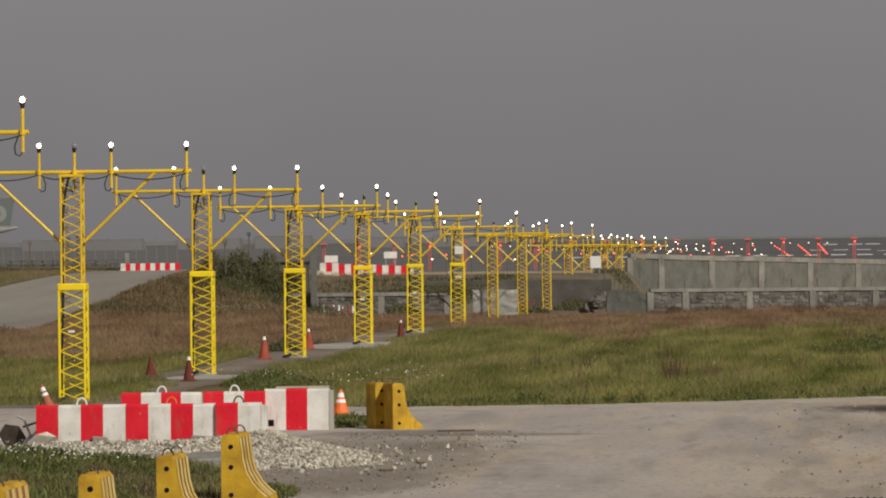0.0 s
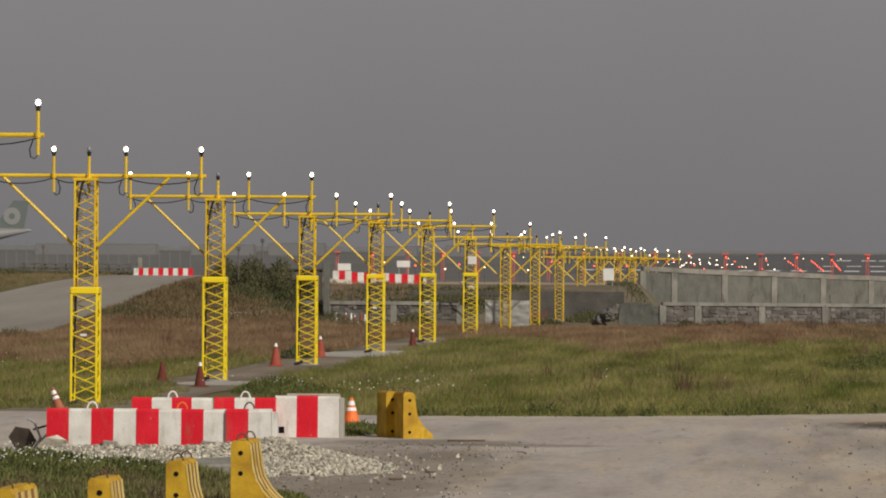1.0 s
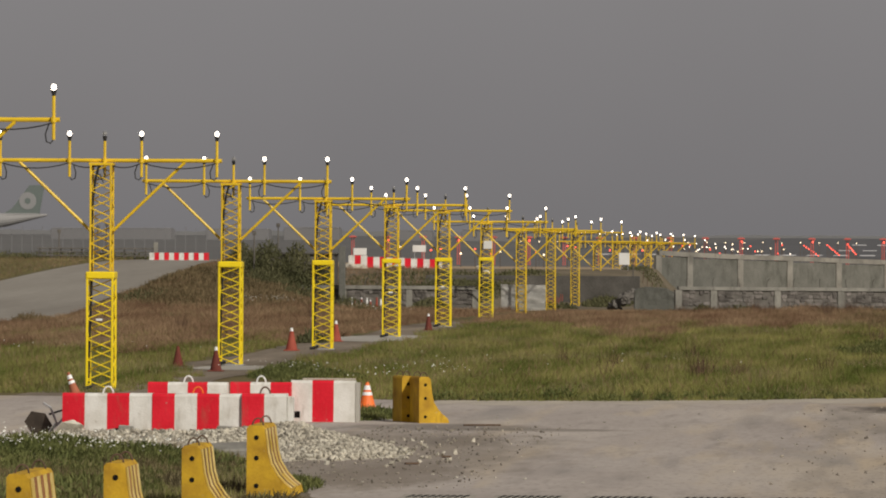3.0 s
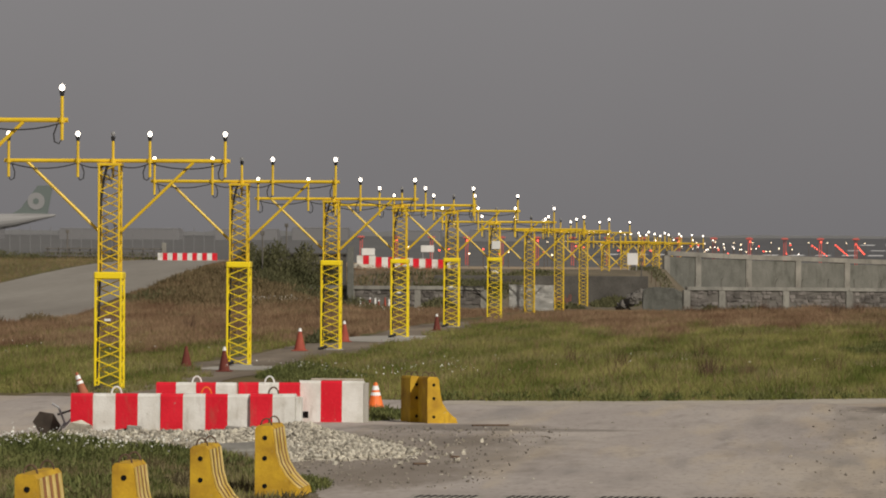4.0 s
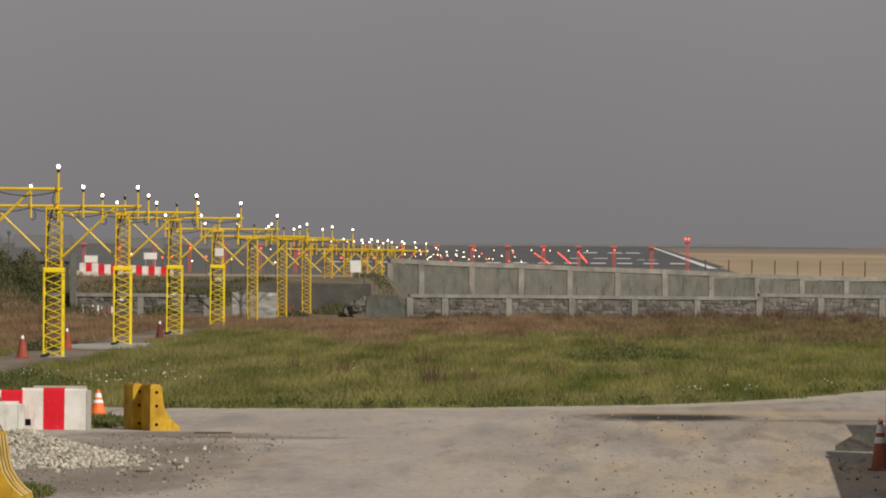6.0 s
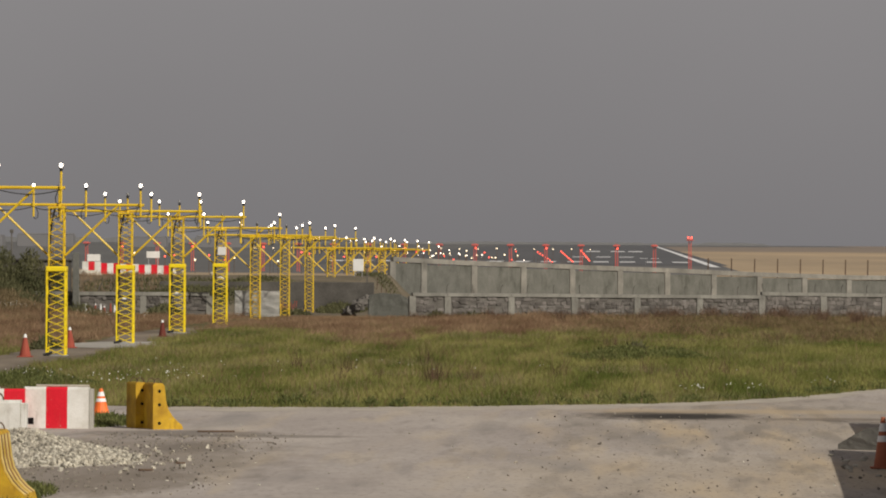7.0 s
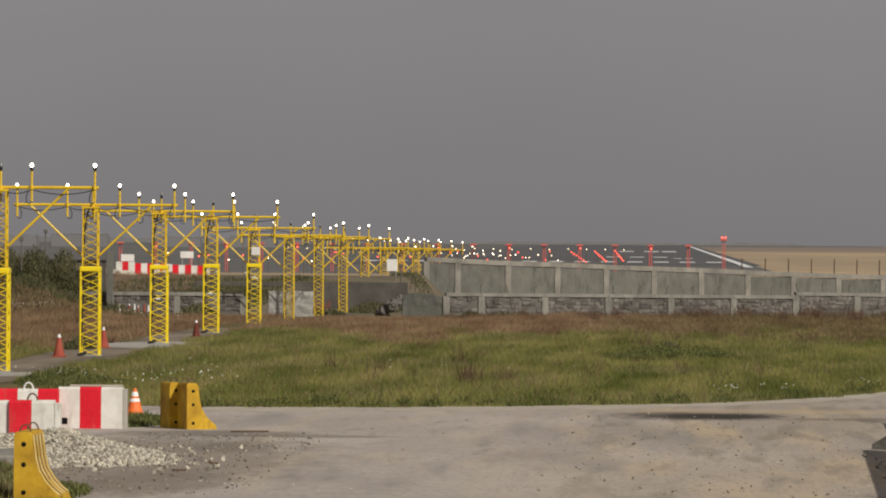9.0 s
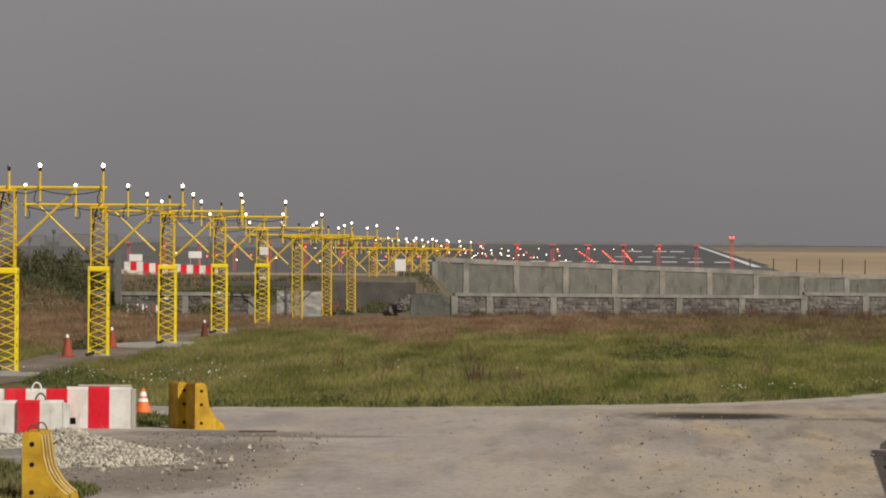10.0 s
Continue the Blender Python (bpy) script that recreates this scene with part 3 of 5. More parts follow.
# ---- barriers ----
def striped_barrier(x0, y0, length, tall, stripes, first_red, yaw=0.0, loop=None, slots=True):
    """A concrete block painted in red and white bands, with a lifting loop and fork slots; its long side runs along x."""
    b = thing("striped_barrier", pose(x0, y0, 0, 0, 0, yaw), "red and white painted concrete barrier block standing by the road", "barrier", "red and white barriers")
    d, r = 0.42, 0.05
    outline = [(0.0, 0.0), (d, 0.0), (d - 0.03, tall - r), (d - 0.03 - r, tall), (0.03 + r, tall), (0.03, tall - r)]
    bm = bmesh.new()
    extrude(bm, outline, length, [length * i / stripes for i in range(1, stripes)], lambda k: 0 if (k % 2 == 0) == first_red else 1)
    bm.transform(pose(0, 0, 0, 0, 0, -90) @ pose(-d, 0, 0))
    for v in bm.verts:
        v.co += Vector((0, 0.012 * noise.noise(v.co * 1.7 + Vector((x0, y0, 0))), 0.010 * noise.noise(v.co * 2.3 + Vector((x0, y0, 5)))))
    part("body", bm, [RED, WHITE], b)
    if loop:
        arc = [(length / 2 + 0.10 * math.cos(a), d / 2, tall - 0.02 + 0.15 * math.sin(a)) for a in span(0, math.pi, 10)]
        part("lifting_loop", tube(bmesh.new(), arc, 0.017, 6), loop, b, "bent steel lifting loop")
    if slots:
        for k in (0.65, ):
            part("fork_slot", box(bmesh.new(), (length * k - 0.12, -0.006, 0.10), (length * k + 0.12, 0.02, 0.22), 0.004), HOLE, b, "dark fork slot")
    return b


striped_barrier(-16.19, 121.0, 1.76, 0.90, 4, True, loop=BAND)
striped_barrier(-14.42, 121.02, 1.76, 0.90, 4, True, loop=ORANGE)
short_block = striped_barrier(-12.65, 120.95, 0.88, 0.91, 2, True, loop=RUST, slots=False)
part("end_key", box(bmesh.new(), (0.882, 0.05, 0.0), (1.0, 0.37, 0.86), 0.015), WHITE, short_block, "white end key with rust streaks")
striped_barrier(-15.85, 132.2, 1.71, 0.86, 4, True, loop=BAND, slots=False)
striped_barrier(-14.12, 132.6, 1.30, 0.86, 3, True, loop=BAND, slots=False)
end_block = striped_barrier(-12.84, 132.9, 1.38, 0.90, 3, False, slots=False)
part("end_key", box(bmesh.new(), (1.382, 0.04, 0.0), (1.47, 0.36, 0.86), 0.012), PAD, end_block, "bare concrete end key")
part("recess", box(bmesh.new(), (0.06, -0.004, 0.10), (0.20, 0.02, 0.24), 0.004), HOLE, end_block, "chipped dark recess")
part("recess", box(bmesh.new(), (0.02, -0.004, 0.26), (0.07, 0.02, 0.52), 0.004), MORTAR, end_block, "chipped dark recess")


for x, w in ((-14.92, 0.30), (-12.95, 0.36)):
    tagged(part("concrete_block", box(bmesh.new(), (-w / 2, -0.07, 0.0), (w / 2, 0.07, 0.17), 0.02), CONCRETE, at=pose(x, 120.86, 0.11, 0, 4, 3)), "small grey concrete block wedged under the striped barrier", "block", "wedge blocks")
batten = part("wooden_batten", box(bmesh.new(), (0.0, 0.0, 0.0), (1.14, 0.07, 0.045), 0.008), DIRT, at=pose(-12.62, 133.2, 0.90, 0, 0, 1.0))
tagged(batten, "weathered tan wooden batten lying on a striped barrier", "batten")


def flared_barrier(x, y, yaw, tall=1.0, length=2.0, stripes=True, mirror=1, base=0.0, foot=1.0):
    """A yellow barrier, upright on one side and flared on the other; its long side runs along y."""
    b = thing("flared_barrier", pose(x, y, base, 0, 0, yaw), "ochre yellow concrete barrier block with drilled end, standing by the road", "barrier", "yellow barriers")
    outline = [(0.0, 0.0), (0.0, tall - 0.04), (0.03, tall), (0.21, tall), (0.25, tall - 0.05), (0.29, tall * 0.62), (0.35, tall * 0.45), (0.48, tall * 0.29), (0.62, tall * 0.18), (0.74, tall * 0.11), (0.78, 0.0)]
    outline = [(mirror * (a if a < 0.3 else 0.29 + (a - 0.29) * foot), c) for a, c in outline]
    bm = extrude(bmesh.new(), outline, length)
    body = part("body", bm, OCHRE, b)
    for z in (0.83, 0.54, 0.145):
        bm = rod(bmesh.new(), (mirror * 0.14, -0.006, z * tall), (mirror * 0.14, 0.05, z * tall), 0.035, 12)
        part("drilled_hole", bm, HOLE, b, "dark drilled hole")
    if stripes:
        # nothing is recessed: laid-on strips carry shaded grooves and lit ridges by colour
        for k in range(7):
            groove = k % 2
            w, proud = (0.12 * length, 0.003) if groove else (0.105 * length, 0.012)
            s = length * (0.06 + k * 0.128)
            side = [(a + mirror * 0.004, c + 0.003) for a, c in outline[4:10]]
            if groove and k == 3:
                side = side[:4]
            bm = bmesh.new()
            for (a, c), (e, g) in zip(side, side[1:]):
                vs = [bm.verts.new(p) for p in ((a + mirror * proud, s, c), (e + mirror * proud, s, g), (e + mirror * proud, s + w, g), (a + mirror * proud, s + w, c))]
                bm.faces.new(vs)
            bmesh.ops.remove_doubles(bm, verts=bm.verts[:], dist=0.0005)
            bmesh.ops.solidify(bm, geom=list(bm.faces), thickness=0.002 if groove else 0.010)
            if groove:
                part("groove", bm, GROOVE, b, "dark brown strip with a groove's shade in its colour")
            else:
                part("ridge", bm, RIDGE, b, "pale yellow ridge with sunlight put into its colour")
    for s in (0.17 * length, 0.83 * length):
        arc = [(mirror * 0.13 + 0.08 * math.cos(a), s, tall - 0.02 + 0.12 * math.sin(a)) for a in span(0, math.pi, 8)]
        part("lifting_loop", tube(bmesh.new(), arc, 0.012, 5), RUST, b, "rusty lifting loop")
    return b


flared_barrier(-9.13, 88.0, 0, length=1.7, base=0.30, foot=0.74)
flared_barrier(-9.60, 84.0, 0, length=1.6, base=0.14, foot=0.8)
flared_barrier(-9.27, 73.0, 0, length=1.3, base=0.305, foot=0.8)
flared_barrier(-10.00, 70.0, 0, length=2.1, base=0.28, foot=0.8)
flared_barrier(-10.055, 132.6, 19.0, length=0.8, stripes=False, foot=0.78)
flared_barrier(-10.48, 133.3, 19.0, length=0.8, stripes=False, foot=0.78)


def cone(x, y, tall, mats, label, lean=(0, 0), band=True, r=0.17):
    c = thing("traffic_cone", pose(x, y, height(x, y) + 0.012, lean[0], lean[1], 0), label, "traffic cone", "traffic cones")
    part("base", box(bmesh.new(), (-r - 0.06, -r - 0.06, 0), (r + 0.06, r + 0.06, 0.04), 0.012), mats, c)
    part("shell", rod(bmesh.new(), (0, 0, 0.04), (0, 0, tall), r, 16, 0.035), mats, c)
    if band:
        def at(z):
            return r + (0.035 - r) * (z - 0.04) / (tall - 0.04)
        for lo, hi in (((0.52, 0.64), (0.72, 0.88)) if band == 2 else ((0.86, 1.01),)):
            part("band", rod(bmesh.new(), (0, 0, lo * tall), (0, 0, hi * tall), at(lo * tall) + 0.006, 16, at(hi * tall) + 0.006), BAND, c, "white reflective band")
    return c


cone(-12.03, 142.8, 0.63, ORANGE, "orange traffic cone with two white bands on the asphalt", band=2, r=0.20)
cone(-20.12, 153.0, 0.62, WORN, "worn orange and white cone leaning behind a barrier", (0, -20), band=2, r=0.13)
cone(-21.63, 188.1, 0.62, MAROON, "old maroon traffic cone beside the path", band=False)
cone(-19.75, 181.5, 0.72, MAROON, "old maroon traffic cone with white tip by a mast foot")
cone(-20.93, 216.8, 0.80, FADED, "faded red traffic cone with white tip on the path", r=0.21)
cone(-21.31, 238.5, 0.80, FADED, "faded red traffic cone with white tip on the path", r=0.21)
cone(-20.0, 268.9, 0.72, MAROON, "old maroon traffic cone with white tip on the path")

# ---- verge, gravel and rubble by the barriers ----
patch("mast_pad", -19.4, 186.5, 1.6, 3.0, 0.022, PAD, "pale concrete pad beside the light mast", "pad", 3.0, 0.15)
patch("mast_pad", -19.9, 247.0, 2.4, 8.0, 0.022, PAD, "pale concrete pad under the light mast", "pad", 4.0, 0.15)
bm = bmesh.new()
cols = span(-11, 24, 90)
back_row = [bm.verts.new((x, edge_far(x) + 0.5, 0.0165)) for x in cols]
front_row = [bm.verts.new((x, edge_far(x) - 3.0 - 2.6 * noise.noise((x * 0.5, 8.0, 0)) - 1.6 * noise.noise((x * 2.3, 3.0, 0)) - 0.10 * max(0, x), 0.0165)) for x in cols]
for i in range(len(cols) - 1):
    bm.faces.new((front_row[i], front_row[i + 1], back_row[i + 1], back_row[i]))
tagged(part("dust_strip", bm, DIRT), "pale sandy dust along the road edge", "dirt", kind="structure")


def verge_edge(y):
    return -8.3 - 0.13 * (max(y, 84) - 88)


def verge(x, y):
    """Height of the raised grass verge that carries the yellow barriers."""
    rise = (1 - smooth(91, 105, y)) * (1 - smooth(-0.5, 0.5, x - verge_edge(y)))
    return rise * (0.30 + 0.04 * noise.noise((x * 0.8, y * 0.3, 2.0))) - 0.01


bm = bmesh.new()
grid = [[bm.verts.new((x, y, verge(x, y) if y > 61 else -0.05)) for x in span(-30, -7.6, 90)] for y in span(60, 106, 60)]
for a, b in zip(grid, grid[1:]):
    for i in range(len(a) - 1):
        bm.faces.new((a[i], a[i + 1], b[i + 1], b[i]))
tagged(part("verge_ground", bm, SOIL), "raised earth verge under grass beside the road", "ground", kind="structure")


def heap(x, y):
    """Height of the gravel bank in front of the barriers."""
    a = 0.44 * math.exp(-(((x + 11.45) / 1.25) ** 2 + ((y - 117.0) / 2.4) ** 2))
    b = 0.20 * math.exp(-(((y - 119.6) / 1.5) ** 2)) * smooth(-17.0, -15.8, x) * (1 - smooth(-12.0, -10.6, x))
    c = 0.16 * math.exp(-(((x + 10.2) / 1.25) ** 2 + ((y - 113.2) / 3.0) ** 2))
    return a + b + c - 0.035 + 0.03 * noise.noise((x * 2.1, y * 1.1, 0))


bm = bmesh.new()
gx, gy = span(-17.4, -7.6, 70), span(106, 121.6, 60)
grid = [[bm.verts.new((x, y, max(-0.03, heap(x, y)))) for x in gx] for y in gy]
for a, b in zip(grid, grid[1:]):
    for i in range(len(a) - 1):
        bm.faces.new((a[i], a[i + 1], b[i + 1], b[i]))
gravel = tagged(part("gravel_heap", bm, GRAVEL), "heap of pale crushed limestone gravel", "gravel")
chips = []
rng = random.Random(5)
for k in range(7):
    bm = bmesh.new()
    bmesh.ops.create_icosphere(bm, subdivisions=1, radius=0.5)
    for v in bm.verts:
        v.co *= 0.5 + 0.85 * rng.random()
        v.co.z *= 0.65
        v.co.y *= 0.8
    chips.append(mesh_of(bm, "stone", CHIP))


def stones_in(count, seed, size):
    r = random.Random(seed)
    got = []
    while len(got) < count:
        x, y = r.uniform(-17.2, -7.8), r.uniform(107, 121.2)
        z = heap(x, y)
        if z > 0.012 + 0.02 * r.random() or (r.random() < 0.012 and x > -10.5 and z > -0.04):
            got.append((x, y, max(0.02, z), r.uniform(*size), [r.uniform(0, 360) for _ in range(3)], r.randrange(7)))
    return got


for x, y, z, size, (ra, rb, rc), k in stones_in(290, 1, (0.09, 0.19)):
    part("stone", chips[k], None, gravel, at=pose(x, y, z + size * 0.12, ra * 0.1, rb * 0.1, rc) @ Matrix.Diagonal((size, size, size, 1)))
vs, fs = [], []
shapes = [([v.co.copy() for v in c.vertices], [tuple(p.vertices) for p in c.polygons]) for c in chips]
for x, y, z, size, (ra, rb, rc), k in stones_in(7500, 2, (0.04, 0.13)):
    m = pose(x, y, z + size * 0.2, ra, rb, rc) @ Matrix.Diagonal((size, size, size, 1))
    base = len(vs)
    vs += [m @ v for v in shapes[k][0]]
    fs += [tuple(i + base for i in f) for f in shapes[k][1]]
loose = bpy.data.meshes.new("loose_gravel")
loose.from_pydata(vs, [], fs)
loose.materials.append(GRAVEL)
tagged(part("loose_gravel", loose, None, gravel), kind="stuff")
slab = part("concrete_slab", box(bmesh.new(), (-0.42, -0.5, -0.08), (0.42, 0.5, 0.09), 0.03), CONCRETE, at=pose(-11.95, 112.2, 0.10, 6, -3, 8))
tagged(slab, "pale broken concrete slab lying in the gravel", "slab")

tagged(part("broken_stone", chips[2], None, at=pose(-15.85, 119.9, 0.24, 0, 8, 30) @ Matrix.Diagonal((0.62, 0.5, 0.5, 1))), "large pale broken stone against the striped barrier", "stone")
sign = thing("fallen_sign", pose(-16.78, 121.6, 0.0, 0, 0, -8), "dark fallen sign plate on a bent steel frame", "sign")
bm = bmesh.new()
bmesh.ops.create_cone(bm, cap_ends=True, segments=6, radius1=0.29, radius2=0.29, depth=0.025, matrix=pose(0.04, 0, 0.28, 112, 34, 14) @ Matrix.Diagonal((1, 0.9, 1, 1)))
part("plate", bm, SIGNBACK, sign, "dark back of the sign plate")
part("frame_tube", tube(bmesh.new(), [(0.12, 0.06, 0.68), (0.26, 0.08, 0.60), (0.38, 0.1, 0.30), (0.20, 0.08, 0.02)], 0.026, 6), STEEL, sign, "grey steel tube")
part("frame_tube", tube(bmesh.new(), [(0.34, 0.1, 0.20), (0.62, 0.2, 0.52), (0.70, 0.22, 0.58)], 0.022, 6), STEEL, sign, "grey steel tube")
part("frame_tube", tube(bmesh.new(), [(0.22, 0.12, 0.46), (0.50, 0.2, 0.55), (0.62, 0.3, 0.60)], 0.02, 6), BLACK, sign, "dark steel tube")

# ---- gate and rubble at the other side of the road ----
cone(4.66, 112.0, 0.93, WORN, "worn orange traffic cone with white bands in the shade", band=2, r=0.165)
bollard = thing("yellow_bollard", pose(6.15, 140.6, 0), "thick yellow painted steel gate post", "post")
part("tube", rod(bmesh.new(), (0, 0, 0), (0, 0, 1.47), 0.175, 20), OCHRE, bollard)
part("top_cap", rod(bmesh.new(), (0, 0, 1.47), (0, 0, 1.50), 0.178, 20), COLLAR, bollard, "yellow top cap")
beam = thing("steel_gate", pose(6.08, 139.6, 0, 0, 0, -0.97), "grey steel gate leaf with a pale top edge", "gate")
part("leaf", box(bmesh.new(), (0.0, -16.8, 0.15), (0.29, 0.0, 1.0), 0.02), GATEGREY, beam)
part("top_rail", box(bmesh.new(), (-0.02, -16.8, 1.0), (0.31, 0.0, 1.05), 0.01), STEEL, beam, "pale galvanised top edge")
part("bottom_rail", box(bmesh.new(), (-0.06, -16.8, 0.06), (0.06, 0.0, 0.145), 0.01), GATEGREY, beam)
for y in (-16.5, -12.0, -6.0, -0.6):
    part("foot", box(bmesh.new(), (0.08, y, 0.0), (0.27, y + 0.25, 0.15), 0.01), STEEL, beam)
for z in (0.45, 0.62, 0.79):
    for y in (-15.0, -13.6, -1.0):
        part("bolt", rod(bmesh.new(), (-0.02, y, z), (0.01, y, z), 0.03, 8), BLACK, beam, "dark bolt")
part("end_post", box(bmesh.new(), (-0.10, -17.1, 0.0), (0.06, -16.9, 1.24), 0.02), STEEL, beam, "pale square end post")
# added out of view, only to throw the shadow across the road
panel = thing("shadow_panel", pose(5.72, 119.9, 0, 0, 0, -1.26), "unseen tall grey panel added to cast the shadow beside the gate", "hoarding")
part("sheet", box(bmesh.new(), (0.0, -32.0, 0.05), (0.10, 0.0, 1.8), 0.01), GATEGREY, panel)
for y in (0.0, -8.0, -16.0, -24.0, -32.0):
    part("edge_post", box(bmesh.new(), (0.02, y, 0.0), (0.16, y + 0.12, 1.83), 0.01), STEEL, panel)
board = thing("striped_board", pose(4.52, 101.2, 0.0, -8, 15, 0), "red-edged white barrier board leaning beside the gate post", "board")
part("board", box(bmesh.new(), (0.03, -0.02, 0.0), (0.95, 0.02, 0.52), 0.004), WHITE, board)
part("red_edge", box(bmesh.new(), (0.0, -0.024, 0.0), (0.03, 0.024, 0.53), 0.004), RED, board, "red painted edge")
gate_post = thing("gate_post", pose(4.50, 98.0, 0.0, 0, 1.2, 0), "slim dusty pink-grey steel post by the road", "post")
part("tube", box(bmesh.new(), (0.0, 0.0, 0.0), (0.10, 0.10, 1.76), 0.012), POSTPAINT, gate_post)
part("base_plate", box(bmesh.new(), (-0.07, -0.07, 0.0), (0.17, 0.17, 0.02), 0.004), STEEL, gate_post)
for z in (0.9, 1.45):
    part("hinge", box(bmesh.new(), (-0.03, 0.02, z), (0.0, 0.08, z + 0.09), 0.005), RUST, gate_post, "dark rusty hinge")
bm = extrude(bmesh.new(), [(0.0, 0.0), (0.0, 0.13), (0.22, 0.22), (0.45, 0.34), (0.78, 0.44), (1.12, 0.51), (1.9, 0.52), (1.9, 0.0)], 0.7)
bmesh.ops.subdivide_edges(bm, edges=bm.edges[:], cuts=2)
for v in bm.verts:
    v.co += 0.03 * noise.noise_vector(v.co * 3)
tagged(part("concrete_lump", bm, CONCRETE, at=pose(4.22, 122.6, 0.0, 0, 0, -40)), "broken grey concrete wedge lying on the road", "concrete")
rng = random.Random(9)
for k in range(26):
    size = rng.uniform(0.06, 0.22)
    tagged(part("rubble", chips[k % 7], None, at=pose(rng.uniform(3.9, 5.3), rng.uniform(106, 121.5), 0.012 + size * 0.15, 0, 0, rng.uniform(0, 360)) @ Matrix.Diagonal((size, size, size * 0.7, 1))), "small lump of broken concrete on the road", "rubble", "rubble lumps")
for k in range(70):
    size = rng.uniform(0.03, 0.08)
    tagged(part("pebble", chips[k % 7], None, at=pose(rng.uniform(-9.5, 4.0), rng.uniform(100, 146), 0.012 + size * 0.15, 0, 0, rng.uniform(0, 360)) @ Matrix.Diagonal((size, size, size * 0.7, 1))), "loose pebble lying on the asphalt", "pebble", "pebbles on the road")
vs, fs = [], []
for k in range(1500):
    dirt_side = k < 1200
    x, y = (-10.6 + 3.9 * rng.random() ** 1.6, rng.uniform(98, 130)) if dirt_side else (rng.uniform(-2.0, 5.2), rng.uniform(98, 148))
    size = 0.018 + 0.055 * rng.random() ** 2
    m = pose(x, y, 0.014 + size * 0.2, rng.uniform(0, 360), rng.uniform(0, 360), 0) @ Matrix.Diagonal((size, size, size, 1))
    base = len(vs)
    vs += [m @ v for v in shapes[k % 7][0]]
    fs += [tuple(i + base for i in f) for f in shapes[k % 7][1]]
grit = bpy.data.meshes.new("scattered_grit")
grit.from_pydata(vs, [], fs)
grit.materials.append(CRUMB)
tagged(new("scattered_grit", grit), "brown grit scattered over the asphalt and dirt", "grit", kind="stuff")
for x, y, w in ((-8.35, 108.5, 0.25), (-8.0, 112.0, 0.18), (-8.6, 131.0, 0.8)):
    bm = box(bmesh.new(), (-w / 2, -0.05, 0), (w / 2, 0.05, 0.035), 0.008)
    tagged(part("wood_scrap", bm, RUST, at=pose(x, y, 0.013, 0, 0, 20)), "dark scrap of wood on the asphalt", "scrap")


# ---- drain across the road ----
drain_mesh = mesh_of(box(bmesh.new(), (-0.022, -0.45, 0), (0.022, 0.45, 0.012), 0.0), "slot", HOLE)
for k in range(10):
    grate = thing("drain_grate", pose(-7.4 + 1.41 * k, 95.15, 0.012), "grey drain cover with dark slanted slots in the asphalt", "drain grate", "drain grates")
    part("frame", box(bmesh.new(), (-0.08, -0.6, 0.0), (1.05, 0.6, 0.006), 0.0), APRON, grate)
    for i in range(9):
        part("slot", drain_mesh, None, grate, at=pose(0.06 + 0.105 * i, 0, 0.0, 0, 0, -3))

# ---- stones in the low walls, rods and wires on the caps ----
bricks = []
rng = random.Random(3)
for k in range(8):
    bm = bmesh.new()
    box(bm, (-0.5, -0.5, -0.5), (0.5, 0.5, 0.5), 0.16)
    for v in bm.verts:
        v.co += 0.20 * noise.noise_vector(v.co * 1.9 + Vector((k * 5.0, 0, 0)))
    bricks.append(mesh_of(bm, "stone", STONE))


def rubble(wall, marks, top, post_w, cap_h, rows=3, low=0.0):
    for s, e in zip(marks, marks[1:]):
        roof = min(top(s + 0.02), top(e - 0.02)) - cap_h - 0.02
        for r in range(rows):
            x, tall = s + post_w / 2 + rng.uniform(0.0, 0.2), (roof - low) / rows
            while x < e - post_w / 2 - 0.15:
                w = min(rng.uniform(0.20, 0.60), e - post_w / 2 - x)
                if rng.random() > 0.12:
                    h = tall * rng.uniform(0.7, 1.1)
                    part("stone", bricks[rng.randrange(8)], None, wall,
                         at=pose(x + w / 2, -0.01 + rng.uniform(-0.03, 0.015), min(roof - h / 2, low + tall * (r + 0.5) + rng.uniform(-0.05, 0.05)), 0, rng.uniform(-9, 9), 0) @ Matrix.Diagonal((w * rng.uniform(0.85, 1.0), 0.075, h * 1.05, 1)))
                x += w


rubble(low_wall, low_marks, low_top, 0.40, 0.20, 4, -0.1)
rubble(left_wall, left_marks, path_top, 0.38, 0.22, 4, -0.1)
for wall, marks, top, gap, tall in ((low_wall, low_marks, low_top, 1.68, 0.52), (left_wall, left_marks, path_top, 2.4, 0.5)):
    s = 0.5
    while s < marks[-1]:
        z = top(s)
        lean = rng.uniform(-0.08, 0.08)
        part("cap_rod", tube(bmesh.new(), [(s, 0.05, z - 0.02), (s + lean, 0.05, z + tall * 0.7), (s + lean * 2 + 0.05, -0.02, z + tall)], 0.026, 5), MORTAR, wall, "dark bracket rod")
        s += gap
wires = thing("wire_fence", pose(0, 0, 0), "rusty rod and wire fence behind the upper wall", "fence")
for i in range(16):
    x = 6.8 + i * 1.95
    y = 482 + 53 / 49.9 * (x + 17.9) + 2.5
    z = height(x, y)
    part("fence_rod", rod(bmesh.new(), (x, y, z), (x + 0.05, y, 3.0 - 0.016 * i), 0.05, 6), RUST, wires)

